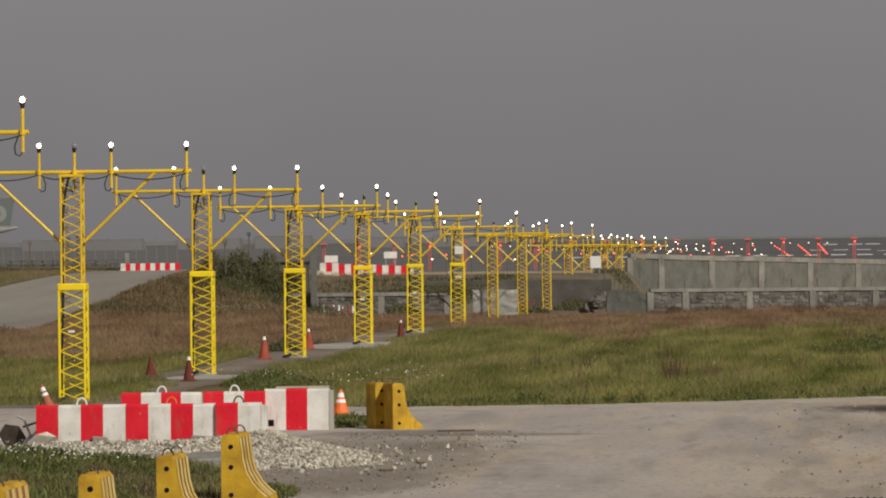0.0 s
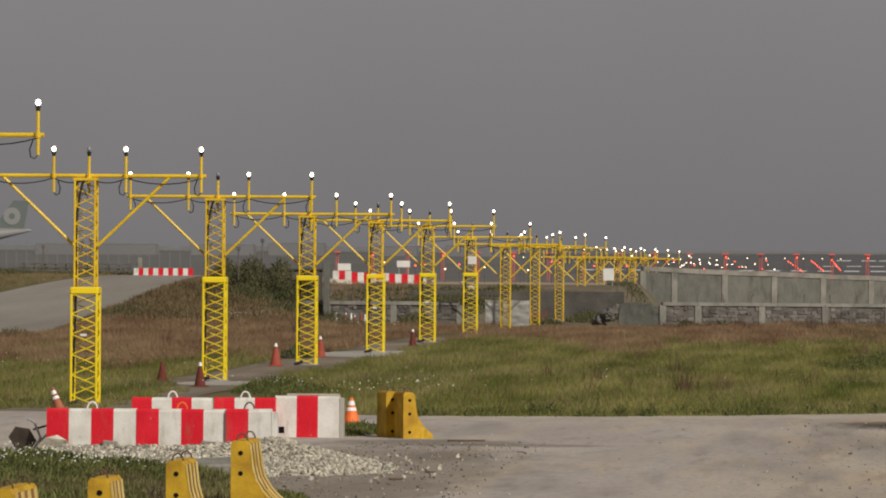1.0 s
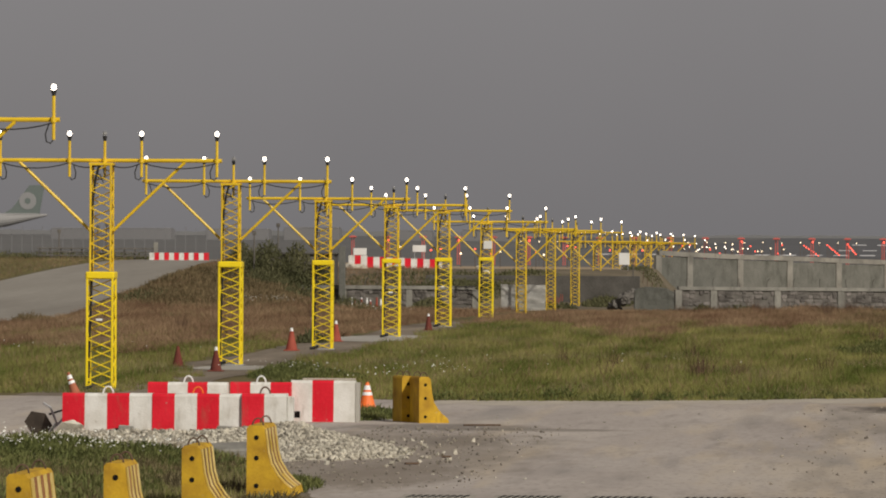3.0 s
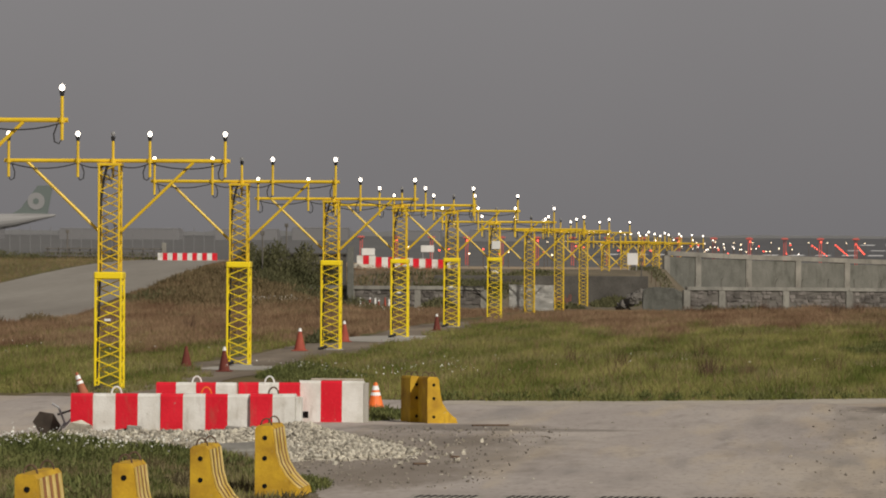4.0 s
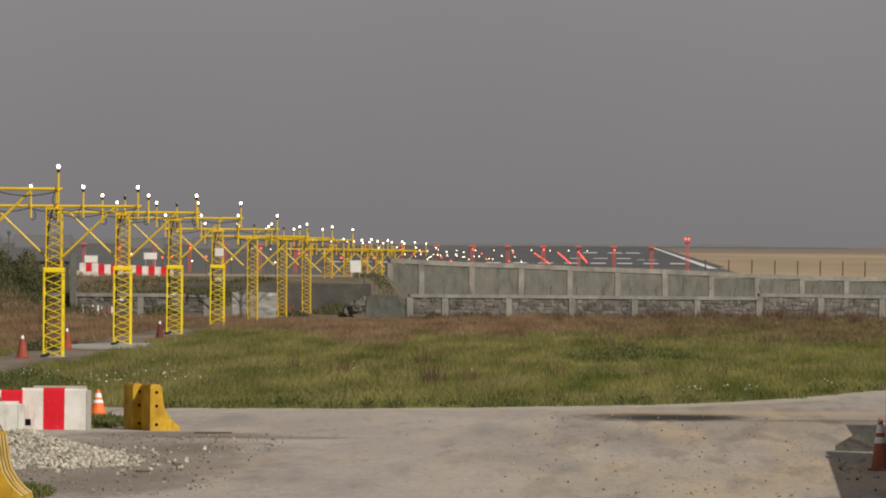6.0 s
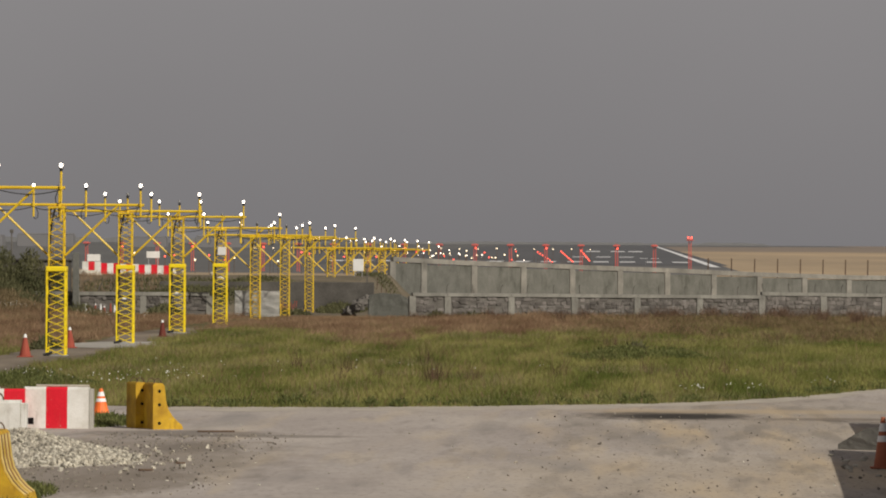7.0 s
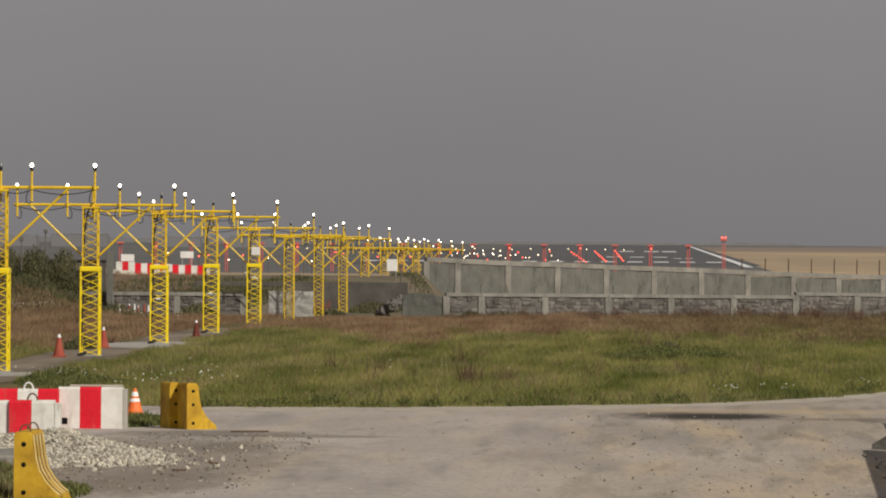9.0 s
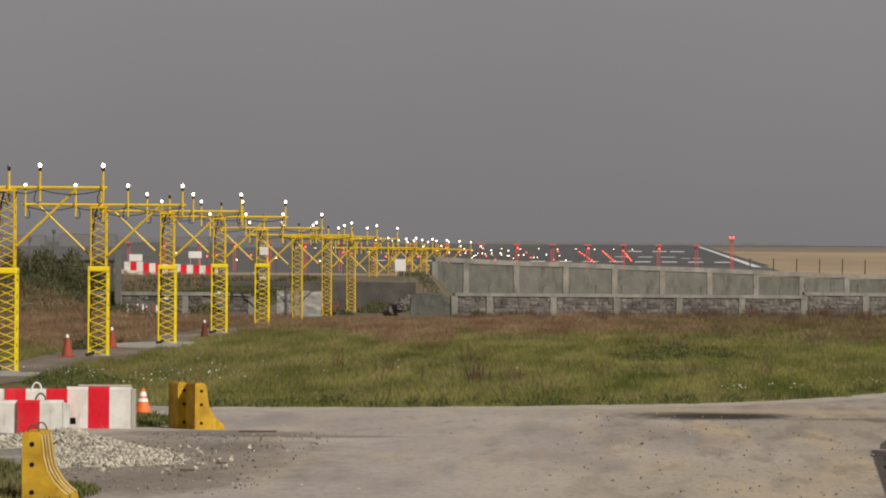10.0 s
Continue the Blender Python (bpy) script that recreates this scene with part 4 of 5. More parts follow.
# ---- things behind the low wall ----
tarp = thing("tarpaulin_screen", pose(-23.36, 372.6, -0.42), "creased dirty white tarpaulin screen on two poles", "tarpaulin")
bm = bmesh.new()
nx, nz = 26, 16
grid = [[bm.verts.new((2.68 * i / nx, 0.05 * noise.noise((i * 0.23, j * 0.45, 1.5)) + 0.02 * math.sin(i * 0.2 + j * 0.9), 0.0 + 1.56 * j / nz + 0.02 * math.sin(i * 0.5) * (j == nz))) for i in range(nx + 1)] for j in range(nz + 1)]
for a, b in zip(grid, grid[1:]):
    for i in range(nx):
        bm.faces.new((a[i], a[i + 1], b[i + 1], b[i]))
bmesh.ops.solidify(bm, geom=list(bm.faces), thickness=0.01)
part("sheet", bm, TARP, tarp)
for x in (0.0, 2.68):
    part("pole", rod(bmesh.new(), (x, 0.14, -0.02), (x, 0.14, 1.6), 0.03, 6), STEEL, tarp)


def far_barrier(x, y, n, width, tall, first_red):
    z = height(x, y) - 0.01
    b = tagged(thing("striped_barrier", pose(x, y, z), "far red and white barrier block on the bank", "barrier", "far red and white barriers"))
    bm = extrude(bmesh.new(), [(0.0, 0.0), (0.42, 0.0), (0.36, tall), (0.06, tall)], width * n, [width * i for i in range(1, n)], lambda k: 0 if (k % 2 == 0) == first_red else 1)
    bm.transform(pose(0, 0, 0, 0, 0, -90) @ pose(-0.42, 0, 0))
    part("body", bm, [RED, WHITE], b)
    return b


for k in range(4):
    far_barrier(-51.6 + k * 1.04, 431, 3, 0.34, 0.55, k % 2 == 1)
for k in range(5):
    far_barrier(-39.5 + k * 1.36, 452 + 0.15 * k, 3, 0.45, 0.86 - 0.05 * k, k % 2 == 1)


def hoarding(x, y, z, w, h, label):
    b = thing("sign_board", pose(x, y, 0), label, "sign board", "white sign boards")
    g = height(x, y)
    part("board", box(bmesh.new(), (-w / 2, -0.03, z - h / 2), (w / 2, 0.03, z + h / 2), 0.01), SIGNWHITE, b)
    for s in (-0.35, 0.35):
        part("leg", rod(bmesh.new(), (s * w, 0.06, g), (s * w, 0.06, z), 0.03, 6), STEEL, b)


hoarding(-40.2, 470, 2.85, 1.0, 0.52, "plain white sign board on thin legs")
hoarding(-35.7, 470, 3.1, 1.0, 0.50, "plain white sign board on thin legs")
hoarding(-18.9, 441, 2.5, 0.75, 0.85, "white square board beside the masts")
rng = random.Random(12)
for x, y, w, h in ((-37.8, 438, 2.2, 0.8), (-35.0, 440, 1.6, 0.5), (-39.6, 436, 1.2, 0.5), (-31.5, 442, 0.5, 0.5), (-29.3, 442, 0.5, 0.45), (-27.6, 424, 0.6, 0.4)):
    bm = bmesh.new()
    bmesh.ops.create_icosphere(bm, subdivisions=2, radius=0.5)
    for v in bm.verts:
        v.co *= 0.8 + 0.5 * noise.noise(v.co * 2.5 + Vector((x, y, 0)))
    tagged(part("rubble_mound", bm, GRAVEL, at=pose(x, y, height(x, y) + 0.1) @ Matrix.Diagonal((w, w, h, 1))), "pale mound of building rubble on the bank", "rubble", "rubble mounds")
for k in range(7):
    x = -32.2 + k * 0.30 + rng.uniform(-0.08, 0.08)
    cone(x, 371.0 + rng.uniform(-1, 0.5), rng.uniform(0.55, 0.8), FADED if k % 3 else BAND, "small faded bollard cone by the low wall", band=(k % 2 == 0), r=0.10)
bm = bmesh.new()
for k in range(9):
    rod(bm, (0.12 * k, 0.05 * (k % 2), 0), (0.12 * k + 0.05, 0.05, 0.55 + 0.25 * rng.random()), 0.02, 5)
tagged(part("rebar_bundle", bm, FADED, at=pose(-21.9, 396, height(-21.9, 396))), "bundle of rusty red reinforcement bars", "rebar", kind="stuff")
rng = random.Random(40)
for k in range(9):
    bm = bmesh.new()
    bmesh.ops.create_icosphere(bm, subdivisions=2, radius=0.5)
    for v in bm.verts:
        v.co *= 0.8 + 0.7 * noise.noise(v.co * 2.2 + Vector((k * 3.0, 0, 0)))
    x = -17.0 + 0.17 * k
    w = rng.uniform(0.5, 0.9)
    tagged(part("broken_concrete", bm, MORTAR, at=pose(x, 378.5 + rng.uniform(-0.6, 0.6), -0.35 + 0.13 * k, rng.uniform(0, 40), rng.uniform(0, 40), 0) @ Matrix.Diagonal((w, w, 0.7 * w, 1))), "dark broken lump of concrete piled by the wall gap", "rubble", "dark rubble pile")
site_fence = thing("site_fence", pose(0, 0, 0), "short dark rod fence on the bank slope", "fence")
for k in range(7):
    x = -17.3 + k * 0.28
    y = 434 + k * 0.6
    part("fence_rod", rod(bmesh.new(), (x, y, height(x, y) - 0.1), (x + 0.06, y, height(x, y) + 0.75), 0.03, 5), RUST, site_fence)

# ---- antenna row, runway and its lights ----
for k in range(18):
    x, y = -65.2 + k * 4.28 + (0.0 if k < 16 else 0.3), 752
    z = height(x, y)
    top = 4.15 if k != 17 else 4.9
    a = thing("antenna_mast", pose(x, y, z), "red frangible antenna mast of the landing system", "antenna mast", "red antenna masts")
    part("pole", rod(bmesh.new(), (-0.12, 0, 0), (-0.12, 0, top - z), 0.06, 6), MASTRED, a)
    part("pole", rod(bmesh.new(), (0.14, 0, 0), (0.14, 0, top - z), 0.06, 6), MASTRED, a)
    part("head", box(bmesh.new(), (-0.42, -0.5, top - z - 0.28), (0.42, 0.5, top - z - 0.1), 0.03), MASTRED, a, "red antenna head")
    if k == 17:
        for dx in (-0.2, 0.2):
            part("beacon", ball(bmesh.new(), (dx, 0, top - z + 0.1), 0.11), REDLAMP, a, "red obstruction lamp")
    elif k % 2:
        part("beacon", ball(bmesh.new(), (0.1, -0.55, top - z - 0.55), 0.11), REDLAMP, a, "small red lamp")


def field_light(x, y, z, r, lit, label):
    g = height(x, y)
    f = thing("runway_light", pose(x, y, g), label, "runway light", "distant runway lights")
    part("stem", rod(bmesh.new(), (0, 0, 0), (0, 0, z - g), 0.025, 6), RUST, f)
    part("bulb", ball(bmesh.new(), (0, 0, z - g + r), r, 1.0, 8), lit, f)


rng = random.Random(21)
for y, z in ((585, 3.75), (620, 3.35), (655, 3.05), (690, 2.75)):
    for k, dx in enumerate((-2.6, -0.9, 0.9, 2.8)):
        field_light(LINE_X + dx, y, z + rng.uniform(-0.05, 0.05), 0.058, LAMP, "white approach light on a short stem")
for k in range(19):
    field_light(-41.7 + 2.1 * k, 700, 3.47 + rng.uniform(-0.04, 0.04), 0.055, WARMLAMP, "white crossbar light on a thin stem")
for k in range(13):
    field_light(-18.6 + 0.62 * k + rng.uniform(-0.25, 0.25) + (1.5 if k > 10 else 0), 600, 2.95 - 0.022 * k + rng.uniform(-0.22, 0.22), 0.05, WARMLAMP if k % 4 else LAMP, "small warm white light behind the wall")
for row, x in enumerate((-11.2, -8.2, -5.6)):
    for k in range(7):
        field_light(x + k * (0.36 - 0.08 * row), 800 - 4 * k, 3.0 - 0.2 * k + 0.1 * row, 0.085, REDLAMP, "red side row approach light")
for k in range(30):
    field_light(-39 + k * 0.95 + rng.uniform(-0.6, 0.6), 500 + 6 * k, 2.9 + rng.uniform(-0.6, 0.5), 0.07, REDLAMP if k % 3 else WARMLAMP, "small lit approach light behind the masts")
runway = new("runway", sheet("runway", lambda y: span(-54, 16, 8), span(960, 2990, 40), RUNWAY, 0.03))
tagged(runway, "dark asphalt runway rising into the distance", "runway", kind="structure")
stripe = new("runway_edge_line", sheet("runway_edge_line", lambda y: span(12.6, 13.9, 1), span(905, 2960, 40), MARKING, 0.06))
tagged(stripe, "white painted runway edge line", "marking", kind="structure")
for y0, y1, xs0, w in ((1050, 1085, span(-50.6, 8.2, 13), 2.6), (1290, 1325, (-11.0, -6.0, -1.2), 3.0), (1720, 1800, (-11.0, -4.0, 1.0), 4.0), (1230, 1250, (3.0, 5.2), 1.6)):
    for x in xs0:
        m = sheet("runway_marking", span(x, x + w, 1), span(y0, y1, 3), MARKING, 0.06)
        tagged(new("runway_marking", m), "white painted runway bar", "marking", kind="structure")

# ---- the far distance, with haze put into its colours ----
TREES = material("hazed_distant_grey", (0.138, 0.139, 0.140), (0.160, 0.160, 0.161), 0.01, 1.0, fine=0.1)
HANGAR = material("hazed_cladding_grey", (0.168, 0.166, 0.170), (0.200, 0.197, 0.200), 0.02, 0.9)
bm = bmesh.new()
cols = span(-700, 500, 300)
lower = [bm.verts.new((x, 3600, 0)) for x in cols]
upper = [bm.verts.new((x, 3604, 5.6 + 1.2 * noise.noise((x * 0.02, 2.0, 0)) + 1.0 * noise.noise((x * 0.11, 4.0, 0)) + (1.2 if x < -150 else 0) - 3.0 * smooth(60, 110, x))) for x in cols]
for i in range(len(cols) - 1):
    bm.faces.new((lower[i], lower[i + 1], upper[i + 1], upper[i]))
tagged(part("backdrop", bm, TREES), "band of far trees along the horizon, greyed for haze", "trees", kind="structure")
# airliner colours muted toward grey to stand for the haze before it
TAIL = material("hazed_green_tail", (0.13, 0.155, 0.145), (0.15, 0.175, 0.165), 0.05, 0.6)
HULL = material("hazed_white_fuselage", (0.26, 0.255, 0.25), (0.29, 0.285, 0.28), 0.05, 0.5)
DISC = material("hazed_tail_disc", (0.25, 0.25, 0.25), (0.27, 0.27, 0.27), 0.05, 0.6)
rng = random.Random(31)
for k in range(7):
    x, w, h = -300 + k * 27 + rng.uniform(-6, 6), rng.uniform(14, 24), rng.uniform(3.0, 5.0)
    y = 2050
    z = height(x, y)
    hall = thing("terminal_building", pose(x, y, z), "long pale building at the far side of the airfield, greyed for haze", "building", "far buildings")
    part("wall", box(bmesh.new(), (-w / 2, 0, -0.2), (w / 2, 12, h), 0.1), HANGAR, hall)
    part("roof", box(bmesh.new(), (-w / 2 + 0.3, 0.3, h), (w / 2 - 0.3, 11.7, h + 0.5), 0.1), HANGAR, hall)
jet = thing("airliner", pose(-210.2, 1500, 0), "parked airliner with hull and green tail greyed for haze", "aircraft")
bm = bmesh.new()
rings = []
for x, r, z in ((5.6, 0.25, 8.8), (2.0, 0.8, 8.4), (-4.0, 1.6, 7.6), (-11.0, 2.2, 6.9), (-18.0, 2.5, 6.6), (-60.0, 2.5, 6.6), (-66.0, 1.2, 6.2)):
    rings.append([bm.verts.new((x, r * math.cos(a), z + r * math.sin(a))) for a in span(0, math.tau, 16)[:-1]])
for a, b in zip(rings, rings[1:]):
    for i in range(16):
        bm.faces.new((a[i], a[(i + 1) % 16], b[(i + 1) % 16], b[i]))
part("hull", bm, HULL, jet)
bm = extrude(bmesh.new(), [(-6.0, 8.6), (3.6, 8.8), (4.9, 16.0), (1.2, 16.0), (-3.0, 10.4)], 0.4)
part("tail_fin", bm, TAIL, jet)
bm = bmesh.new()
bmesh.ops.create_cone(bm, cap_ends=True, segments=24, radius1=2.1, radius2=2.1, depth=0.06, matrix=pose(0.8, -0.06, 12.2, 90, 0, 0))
part("tail_disc", bm, DISC, jet, "round tail emblem greyed for haze")
bm = bmesh.new()
bmesh.ops.create_cone(bm, cap_ends=True, segments=6, radius1=0.8, radius2=0.8, depth=0.06, matrix=pose(0.8, -0.12, 12.2, 90, 0, 0))
part("tail_star", bm, TAIL, jet, "small green figure in the emblem")
bm = extrude(bmesh.new(), [(-4.5, 8.0), (4.6, 8.2), (5.0, 8.5), (-1.0, 8.5)], 0.5)
bm.transform(pose(0, -5.0, 0.6))
part("tailplane", bm, HULL, jet)
for k, z in enumerate((2.0, 2.0)):
    part("landing_gear", rod(bmesh.new(), (-40 - 18 * k, 0, 0.4), (-40 - 18 * k, 0, 4.6), 0.5, 8), TREES, jet)

far_fence = thing("perimeter_fence", pose(0, 0, 0), "posts of the far perimeter fence, greyed for haze", "fence")
for k in range(22):
    x = -131 + k * 1.5
    part("fence_post", box(bmesh.new(), (x, 900, height(x, 900)), (x + 0.09, 900.14, height(x, 900) + 4.1 + 0.3 * (k % 2)), 0.0), HANGAR, far_fence)
part("rail", box(bmesh.new(), (-131, 899.9, height(-115, 900) + 3.2), (-99, 899.98, height(-115, 900) + 3.3), 0.0), HANGAR, far_fence)

# ---- bank on the ramp side: old fence, poles and scrub ----
old = thing("old_fence", pose(0, 0, 0), "weathered grey plank fence along the track", "fence")
for k in range(12):
    x = -60.0 + k * 0.75
    y = 436 + 0.02 * k
    g = height(x, y)
    part("fence_post", box(bmesh.new(), (x - 0.05, y, g - 0.05), (x + 0.05, y + 0.1, g + 0.9), 0.01), MORTAR, old)
for z in (0.25, 0.5, 0.75):
    part("rail", box(bmesh.new(), (-60.2, 435.93, height(-56, 436) + z), (-51.7, 435.99, height(-56, 436) + z + 0.09), 0.01), MORTAR, old)
part("end_post", box(bmesh.new(), (-51.9, 435.8, height(-52, 436)), (-51.6, 436.1, height(-52, 436) + 1.25), 0.02), CONCRETE, old)
for x, y, h in ((-57.0, 445, 2.3), (-56.5, 446, 2.5), (-56.1, 446, 2.2), (-60.5, 450, 2.0), (-41.5, 420, 2.9), (-38.2, 372, 3.2), (-17.4, 420, 2.1)):
    g = height(x, y)
    p = thing("utility_pole", pose(x, y, g), "thin dark pole with small box on top", "pole", "dark poles")
    part("shaft", rod(bmesh.new(), (0, 0, 0), (0, 0, h), 0.05, 6), MORTAR, p)
    part("box", box(bmesh.new(), (-0.12, -0.1, h - 0.1), (0.12, 0.1, h + 0.15), 0.02), MORTAR, p)
ruin = thing("site_hut", pose(-42.2, 405, 1.85), "low weathered grey site hut behind the scrub", "hut")
part("wall", box(bmesh.new(), (0, 0, -1.6), (5.9, 2.5, 0.95), 0.02), DARKWALL, ruin)
part("roof", box(bmesh.new(), (-0.15, -0.2, 0.95), (6.05, 2.7, 1.07), 0.02), DARKWALL, ruin)
part("door", box(bmesh.new(), (3.6, -0.03, -0.6), (5.2, 0.0, 0.85), 0.01), MORTAR, ruin, "dark open doorway")
for x in (0.0, 2.9, 5.6):
    part("pier", box(bmesh.new(), (x, -0.12, -1.5), (x + 0.3, 0.0, 0.95), 0.01), DARKWALL, ruin)
column = tagged(part("concrete_column", box(bmesh.new(), (-33.2, 373.2, -0.8), (-32.82, 373.6, 3.4), 0.02), PANEL), "tall square concrete column at the wall", "column")


# ---- grass, scrub and flowers ----
def blades(name, points, tall, wide, lean, m, label, category, seed, kind="stuff"):
    """Many single blades, each a narrow bent triangle pair, rooted at the given points."""
    r = np.random.default_rng(seed)
    p = np.asarray(points, dtype=float)
    n = len(p)
    h = r.uniform(tall[0], tall[1], n) * (p[:, 3] if p.shape[1] > 3 else 1.0)
    w = r.uniform(wide[0], wide[1], n) / 2
    yaw, tilt, way = r.uniform(-0.9, 0.9, n), r.uniform(0, lean, n), r.uniform(0, math.tau, n)
    side = np.stack([np.cos(yaw), np.sin(yaw), np.zeros(n)], 1) * w[:, None]
    bend = np.stack([np.cos(way) * np.sin(tilt), np.sin(way) * np.sin(tilt), np.cos(tilt)], 1)
    root = p[:, :3]
    middle = root + bend * (h * 0.55)[:, None]
    tip = root + bend * h[:, None] + np.stack([np.cos(way), np.sin(way), np.zeros(n)], 1) * (h * tilt * 0.35)[:, None]
    verts = np.stack([root - side, root + side, middle + side * 0.75, middle - side * 0.75, tip], 1).reshape(-1, 3)
    k = np.arange(n)[:, None] * 5
    quads, tris = k + np.array([[0, 1, 2, 3]]), k + np.array([[3, 2, 4]])
    data = bpy.data.meshes.new(name)
    data.vertices.add(n * 5)
    data.vertices.foreach_set("co", verts.ravel())
    data.loops.add(n * 7)
    data.loops.foreach_set("vertex_index", np.concatenate([quads, tris], 1).ravel())
    data.polygons.add(n * 2)
    data.polygons.foreach_set("loop_start", (np.arange(n)[:, None] * 7 + np.array([[0, 4]])).ravel())
    data.update(calc_edges=True)
    data.materials.append(m)
    return tagged(new(name, data), label, category, kind=kind)


LUSH = material("lush_grass", (0.112, 0.138, 0.030), (0.305, 0.288, 0.098), 0.5, 0.7, fine=0.15, island=0.16, stretch=(1, 0.09, 1), width=0.16)
STRAW = material("dry_russet_grass", (0.190, 0.112, 0.070), (0.345, 0.238, 0.146), 0.5, 0.8, fine=0.15, island=0.2, stretch=(1, 0.09, 1), width=0.17)
WEED = material("verge_weed_leaves", (0.062, 0.084, 0.026), (0.20, 0.205, 0.075), 0.7, 0.75, fine=0.25, island=0.45)
PALE = material("pale_seeding_grass", (0.20, 0.17, 0.085), (0.32, 0.275, 0.15), 0.3, 0.8, fine=0.2, island=0.3)
SCRUB = material("dark_scrub_leaves", (0.064, 0.072, 0.034), (0.165, 0.155, 0.08), 0.5, 0.8, fine=0.2, island=0.28)
BRUSH = material("brown_brush_leaves", (0.115, 0.092, 0.048), (0.235, 0.175, 0.10), 0.35, 0.8, fine=0.3, island=0.3, width=0.15)
STALK = material("dead_brown_stalks", (0.07, 0.042, 0.028), (0.14, 0.09, 0.06), 0.5, 0.9, island=0.4)
RANK = material("rank_olive_weeds", (0.085, 0.070, 0.038), (0.20, 0.155, 0.080), 0.6, 0.8, fine=0.2, island=0.35, stretch=(1, 0.1, 1), width=0.17)
for m in (LUSH, STRAW, WEED, PALE, SCRUB, BRUSH, RANK):
    leafy(m, 0.35)
PETAL = material("white_petals", (0.70, 0.70, 0.64), (0.80, 0.80, 0.76), 2.0, 0.7)


def path_edge(y):
    return -18.0 - 0.012 * (y - 156) + 0.4 * math.sin(y * 0.21)


rng = random.Random(77)
green, dry, pale, rank = [], [], [], []
for y0, y1, per in ((149, 200, 120), (200, 260, 84), (260, 375, 44), (375, 440, 16)):
    for side in (0, 1):
        wide = 0.147 * y1
        x0, x1 = (-20.5, 0.057 * y1 + 3) if side else (-wide, -19.2)
        for _ in range(int((x1 - x0) * (y1 - y0) * per)):
            x, y = rng.uniform(x0, x1), rng.uniform(y0, y1)
            if side:
                start = edge_far(x) - 0.3 + 1.3 * abs(noise.noise((x * 1.3, 6.0, 0)))
                if x < -10:
                    start = max(start, 152 + 26 * smooth(-13.5, -17.5, x))
                if y < start or (y < 305 and x < path_edge(y) + 0.35 * math.sin(y * 0.9)) or (y > 300 and x < -22.5) or y > 371 + 0.6 * max(0, x + 12.7):
                    continue
                turn = 282
            else:
                if x > -22.3 + 0.35 * math.sin(y * 0.8) + (2.9 + 0.9 * noise.noise((x * 1.5, y * 0.3, 4.0))) * (1 - smooth(168, 196, y)) or y < 155.5 or (y > 371 and x > -31):
                    continue
                right = -40 - 2.6 * smooth(290, 345, y) - 3.4 * smooth(345, 430, y)
                far_side = -52 - 22 * (1 - smooth(280, 358, y)) - smooth(300, 430, y)
                if y > 279 and far_side - 0.3 < x < right + 0.3:
                    continue
                turn = 238
            patchy = noise.noise((x * 0.25, y * 0.02, 2.0)) * 46 + noise.noise((x * 0.9, y * 0.06, 5.0)) * 30
            grow = 0.75 + 0.35 * noise.noise((x * 0.5, y * 0.06, 9.0)) + 0.3 * noise.noise((x * 1.7, y * 0.25, 12.0))
            if side and y - start < 3:
                grow *= 0.55 + 0.45 * (y - start) / 3
            z = height(x, y)
            if rng.random() < 0.24 * smooth(0.05, 0.4, noise.noise((x * 0.22, y * 0.09, 14.0))):
                pale.append((x, y, z, grow * 1.1))
                continue
            if side and x > -13:
                grow *= 1 + 0.5 * smooth(335, 368, y) * smooth(-13, -10, x)
            if side and y > 320:
                grow *= 1 - 0.40 * smooth(320, 368, y) * (1 - 0.9 * smooth(-12, -4, x))
            if x < -46 and y > 262:
                (pale if rng.random() < 0.45 else dry if rng.random() < 0.5 else green).append((x, y, z, grow))
                continue
            if (y + patchy > turn + rng.uniform(-18, 18) and x > -46) or rng.random() < 0.045:
                if side and x > -7 and rng.random() < 0.75 * smooth(-7, 4, x + 5 * noise.noise((x * 0.4, y * 0.03, 21.0))):
                    (rank if rng.random() < 0.62 else green).append((x, y, z, grow))
                    continue
                dry.append((x, y, z, grow))
            else:
                green.append((x, y, z, grow))
for _ in range(90000):
    x, y = rng.uniform(-17.6, -7.6), rng.uniform(84, 119)
    if x > verge_edge(y) + 0.5 * noise.noise((y * 0.5, x, 4.0)):
        continue
    edge = ((x + 13.0) / (5.0 - 1.9 * smooth(98, 112, y))) ** 2 + ((y - 95.0) / 23.0) ** 2
    if edge < 1.0 - 0.4 * abs(noise.noise((x, y * 0.4, 1.0))) and heap(x, y) < 0.02 and y < 114.0 + 2.5 * noise.noise((x, 1.0, 1.0)) - 5 * smooth(-13, -11, x):
        (pale if rng.random() < 0.42 else green if noise.noise((x * 0.9, y * 0.25, 3.0)) > -0.08 else rank).append((x, y, max(0.0, verge(x, y)), 0.5 + 0.35 * noise.noise((x * 1.2, y * 0.4, 7.0))))
blades("lush_grass", green, (0.10, 0.36), (0.008, 0.020), 1.3, LUSH, "tall green grass of the field", "grass", 1)
blades("pale_grass", pale, (0.16, 0.42), (0.007, 0.016), 1.0, PALE, "pale seeding grass in patches of the field", "grass", 6)
blades("rank_weeds", rank, (0.14, 0.50), (0.010, 0.026), 1.2, RANK, "dark olive and brown rank weeds before the low wall", "weeds", 16)
blades("dry_grass", dry, (0.16, 0.50), (0.009, 0.022), 1.15, STRAW, "tall dry russet grass at the field's back", "grass", 2)


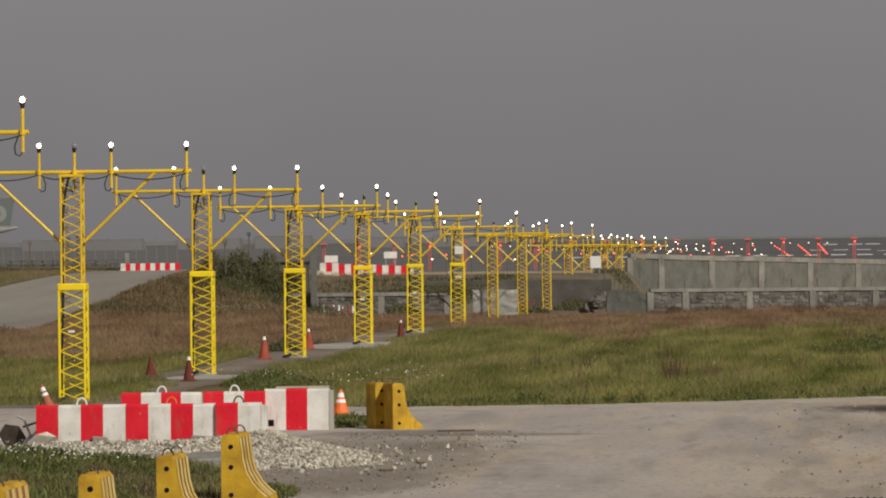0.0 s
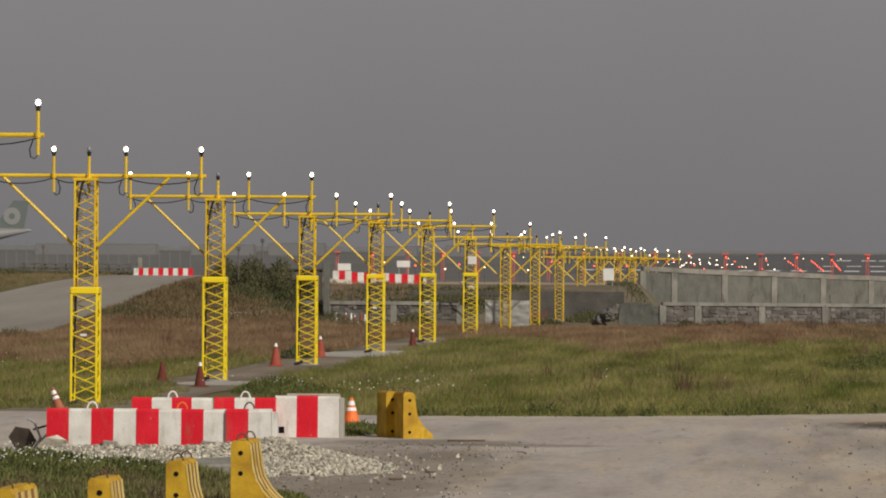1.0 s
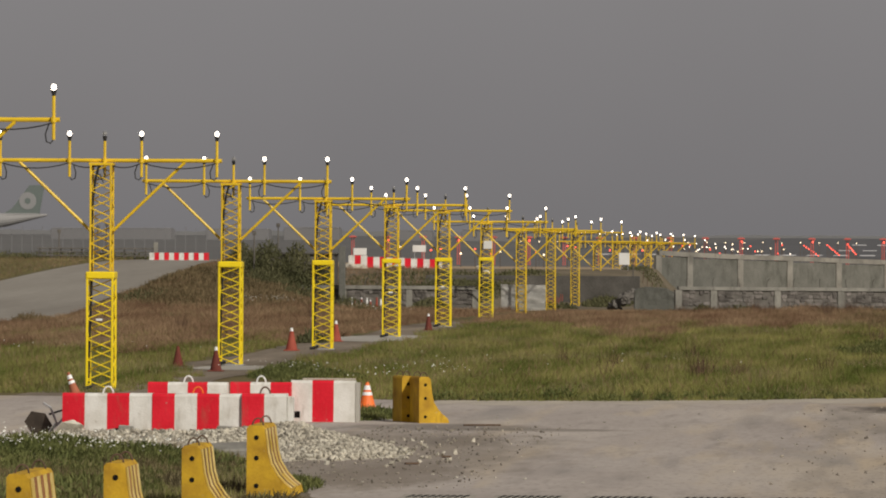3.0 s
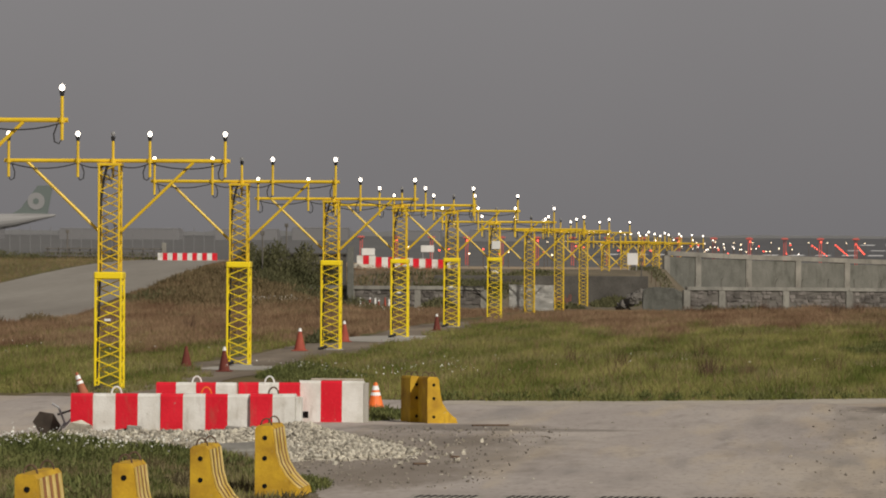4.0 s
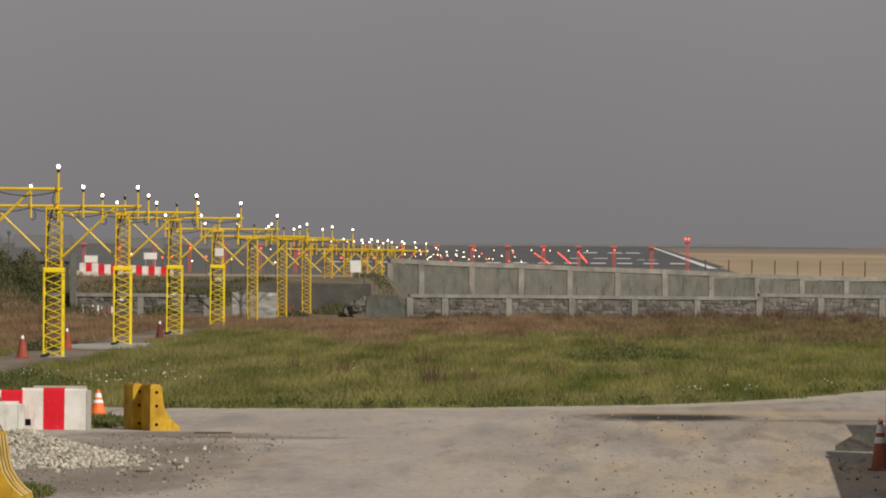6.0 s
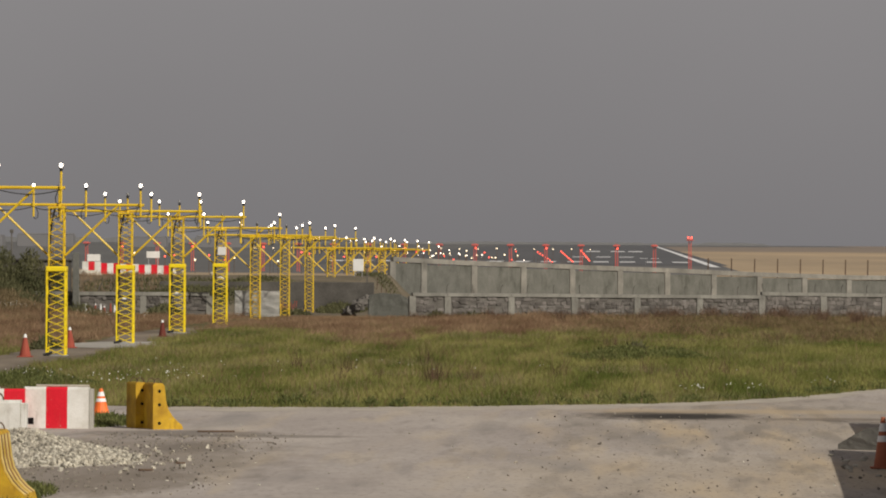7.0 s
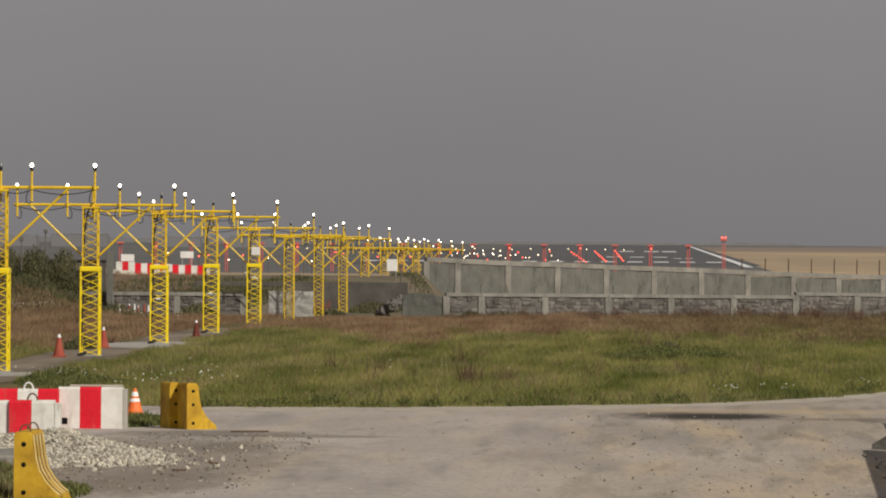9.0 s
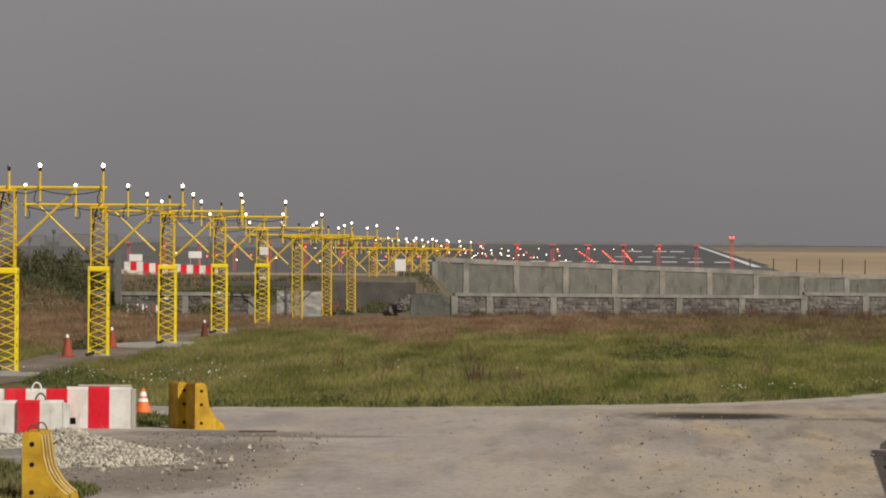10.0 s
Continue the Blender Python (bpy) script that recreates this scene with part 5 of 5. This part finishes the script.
def clump(cx, cy, rx, ry, tall, count, spread=1.0):
    out = []
    for _ in range(count):
        a, d = rng.uniform(0, math.tau), math.sqrt(rng.random())
        x, y = cx + rx * d * math.cos(a), cy + ry * d * math.sin(a)
        z = height(x, y) + (max(0.0, verge(x, y)) if y < 106 else 0.0) + tall * (1 - d * d) * rng.random()
        out.append((x, y, z, 1.0))
    return out


leaves = []
for k in range(16):
    wx = -12.0 + 2.0 * k + rng.uniform(-0.8, 0.8)
    leaves += clump(wx, 371.0 + 0.6 * (wx + 12.7), rng.uniform(0.4, 1.3), 0.8, rng.uniform(0.2, 0.55), rng.randrange(80, 260))
for cx, cy, rx, ry, tall, count in ((-39.0, 374, 1.5, 4, 2.3, 3800), (-37.4, 374, 1.6, 4, 3.0, 5600), (-35.8, 375, 1.5, 4, 3.5, 6200), (-34.6, 376, 1.1, 3, 3.2, 4200), (-36.5, 366, 2.2, 5, 1.7, 4200), (-34.4, 360, 1.8, 6, 1.1, 2600), (-34.6, 364, 2.0, 6, 1.3, 1500), (-32.4, 366, 1.8, 4, 0.8, 900), (-30.5, 345, 2.6, 8, 0.3, 500), (-40.6, 338, 1.4, 10, 0.35, 700),
                                    (-27.2, 367, 1.2, 3, 0.75, 1100), (-36.0, 380, 1.5, 8, 1.0, 900), (-38.2, 374, 1.6, 10, 0.7, 700), (0.4, 236, 0.5, 2, 0.35, 250),
                                    
                                    (-31.0, 405, 7.0, 22, 0.28, 3000), (-24.5, 420, 2.5, 6, 0.4, 900), (-18.4, 402, 1.5, 8, 0.55, 2600), (-17.0, 415, 1.2, 8, 0.12, 500), (-18.0, 455, 1.6, 14, 0.10, 500), (-28.0, 404, 4.0, 7, 0.5, 1800),  (-20.5, 383, 1.2, 2.0, 0.35, 400), (-22.0, 236, 0.6, 2, 0.4, 300), (-58, 440, 7, 4, 0.55, 1800), (-64, 432, 5, 5, 0.7, 1200)):
    leaves += clump(cx, cy, rx, ry, tall, count)
brush = []
for cx, cy, rx, ry, tall, count in ((-36.4, 352, 4.2, 9, 0.85, 5200), (-39.6, 344, 3.0, 12, 0.45, 3600), (-35.5, 332, 4.6, 12, 0.55, 4200), (-41.6, 372, 1.8, 24, 0.65, 3600), (-38.5, 370, 2.6, 12, 0.9, 4200), (-35.0, 362, 3.0, 8, 1.2, 3600), (-31.0, 352, 3.4, 9, 0.4, 2400)):
    brush += clump(cx, cy, rx, ry, tall, count)
for k in range(14):
    brush += clump(-40.0 - 1.9 * k + rng.uniform(-0.6, 0.6), 282 + rng.uniform(-1, 3), rng.uniform(0.8, 1.6), 2.5, rng.uniform(0.2, 0.55), 420)
blades("dry_brush", brush, (0.10, 0.36), (0.02, 0.06), 1.2, BRUSH, "brown dried brush on the slope beside the track", "brush", 9)
blades("scrub", leaves, (0.10, 0.34), (0.035, 0.10), 1.3, SCRUB, "dark tangled scrub and weeds", "scrub", 3)
low_weeds = clump(-17.0, 176.5, 1.2, 5, 0.42, 4200) + clump(-15.6, 171.0, 1.3, 4, 0.3, 2600) + clump(-0.1, 218, 1.5, 3.5, 0.55, 5200) + clump(1.6, 221, 1.4, 3, 0.42, 3600) + clump(-1.6, 221, 0.8, 2, 0.2, 600)
for cx, cy, rx, ry, tall, count in ((-15.4, 111.0, 2.0, 3.4, 0.40, 9000), (-13.4, 108.5, 1.3, 3.4, 0.34, 5200), (-16.4, 106.0, 1.2, 3.0, 0.36, 3600), (-14.6, 101.0, 1.6, 4.0, 0.26, 4200), (-11.9, 107.0, 0.8, 2.4, 0.24, 1800), (-9.7, 97.5, 0.7, 4.0, 0.14, 1400), (-11.6, 88.0, 1.2, 5.0, 0.22, 2600), (-12.6, 98.0, 1.4, 6.0, 0.16, 2600), (-11.5, 136.8, 0.8, 3, 0.20, 2200), (-10.9, 101.5, 0.5, 2.0, 0.12, 600)):
    low_weeds += clump(cx, cy, rx, ry, tall, count)
for k in range(46):
    cx = -11.0 + k * 0.62 + rng.uniform(-0.3, 0.3)
    low_weeds += clump(cx, edge_far(cx) + rng.uniform(0.6, 2.0), rng.uniform(0.2, 0.55), rng.uniform(0.5, 1.2), rng.uniform(0.12, 0.3), rng.randrange(90, 260))
blades("verge_weeds", low_weeds, (0.05, 0.16), (0.014, 0.04), 1.3, WEED, "low leafy green weeds along the verge", "weeds", 8)
stems = []
for _ in range(26):
    cx, cy = rng.uniform(-11, 7), rng.uniform(176, 275)
    for _ in range(rng.randrange(8, 30)):
        x, y = cx + rng.gauss(0, 0.22), cy + rng.gauss(0, 0.8)
        stems.append((x, y, height(x, y), rng.uniform(0.45, 0.8)))
for cx, cy, n in ((-5.42, 178, 26), (-4.3, 178.5, 12), (-8.5, 190, 10), (-2.0, 185, 8), (-10.3, 196, 8), (3.0, 190, 6), (-6.5, 205, 10), (-0.5, 245, 12), (9.5, 374, 110), (11.1, 350, 70), (12.3, 332, 50), (4.8, 372, 40), (2.0, 368, 40), (-2.4, 366, 30), (7.0, 352, 40), (5.2, 370, 40), (9.0, 378, 40), (3.0, 372, 30), (12.0, 372, 40), (-8, 366, 30), (1.0, 352, 30), (-3.5, 345, 26), (13.0, 345, 30), (-28, 300, 20), (-30, 262, 18), (-26, 240, 14)):
    for _ in range(n * 4):
        x, y = cx + rng.gauss(0, 0.16), cy + rng.gauss(0, 0.5)
        stems.append((x, y, height(x, y), 1.0))
for _ in range(90):
    cx = rng.uniform(-12.5, 17)
    cy = 371.5 + 12 / 35.7 * (cx + 12.7) - abs(rng.gauss(0, 9)) - 0.5
    thick, tallness = rng.uniform(0.15, 0.6), rng.uniform(0.5, 1.15) * (0.6 + 0.4 * smooth(-6, 6, cx))
    for _ in range(rng.randrange(25, 90)):
        x, y = cx + rng.gauss(0, thick), cy + rng.gauss(0, 0.4)
        stems.append((x, y, height(x, y), tallness))
blades("dead_stalks", stems, (0.35, 0.95), (0.006, 0.016), 0.55, STALK, "dead brown weed stalks in the field", "weeds", 4)
heads = []
for cx, cy, rx, ry, tall, n in ((-17.0, 176, 1.3, 5, 0.42, 30), (-14.3, 172, 1.6, 6, 0.34, 26), (-12.8, 175, 1.2, 5, 0.36, 24), (-15.8, 110.5, 1.8, 3, 0.44, 260), (-13.4, 109.0, 1.5, 3, 0.38, 110), (1.9, 163.5, 0.35, 1, 0.32, 15), (3.2, 166.5, 0.5, 1, 0.3, 13), (6.0, 174, 0.8, 2, 0.3, 10), (-33.4, 330, 1.8, 4, 0.32, 150), (-27.5, 330, 2.5, 6, 0.5, 40), (-6, 190, 9, 14, 0.34, 22), (-28, 200, 5, 18, 0.45, 30)):
    for _ in range(n):
        x, y = cx + rng.gauss(0, rx * 0.55), cy + rng.gauss(0, ry * 0.5)
        heads.append((x, y, height(x, y) + tall * rng.uniform(0.7, 1.1), 1.0))
blades("white_flowers", heads, (0.02, 0.045), (0.018, 0.045), 1.2, PETAL, "small white daisies among the grass", "flowers", 5)
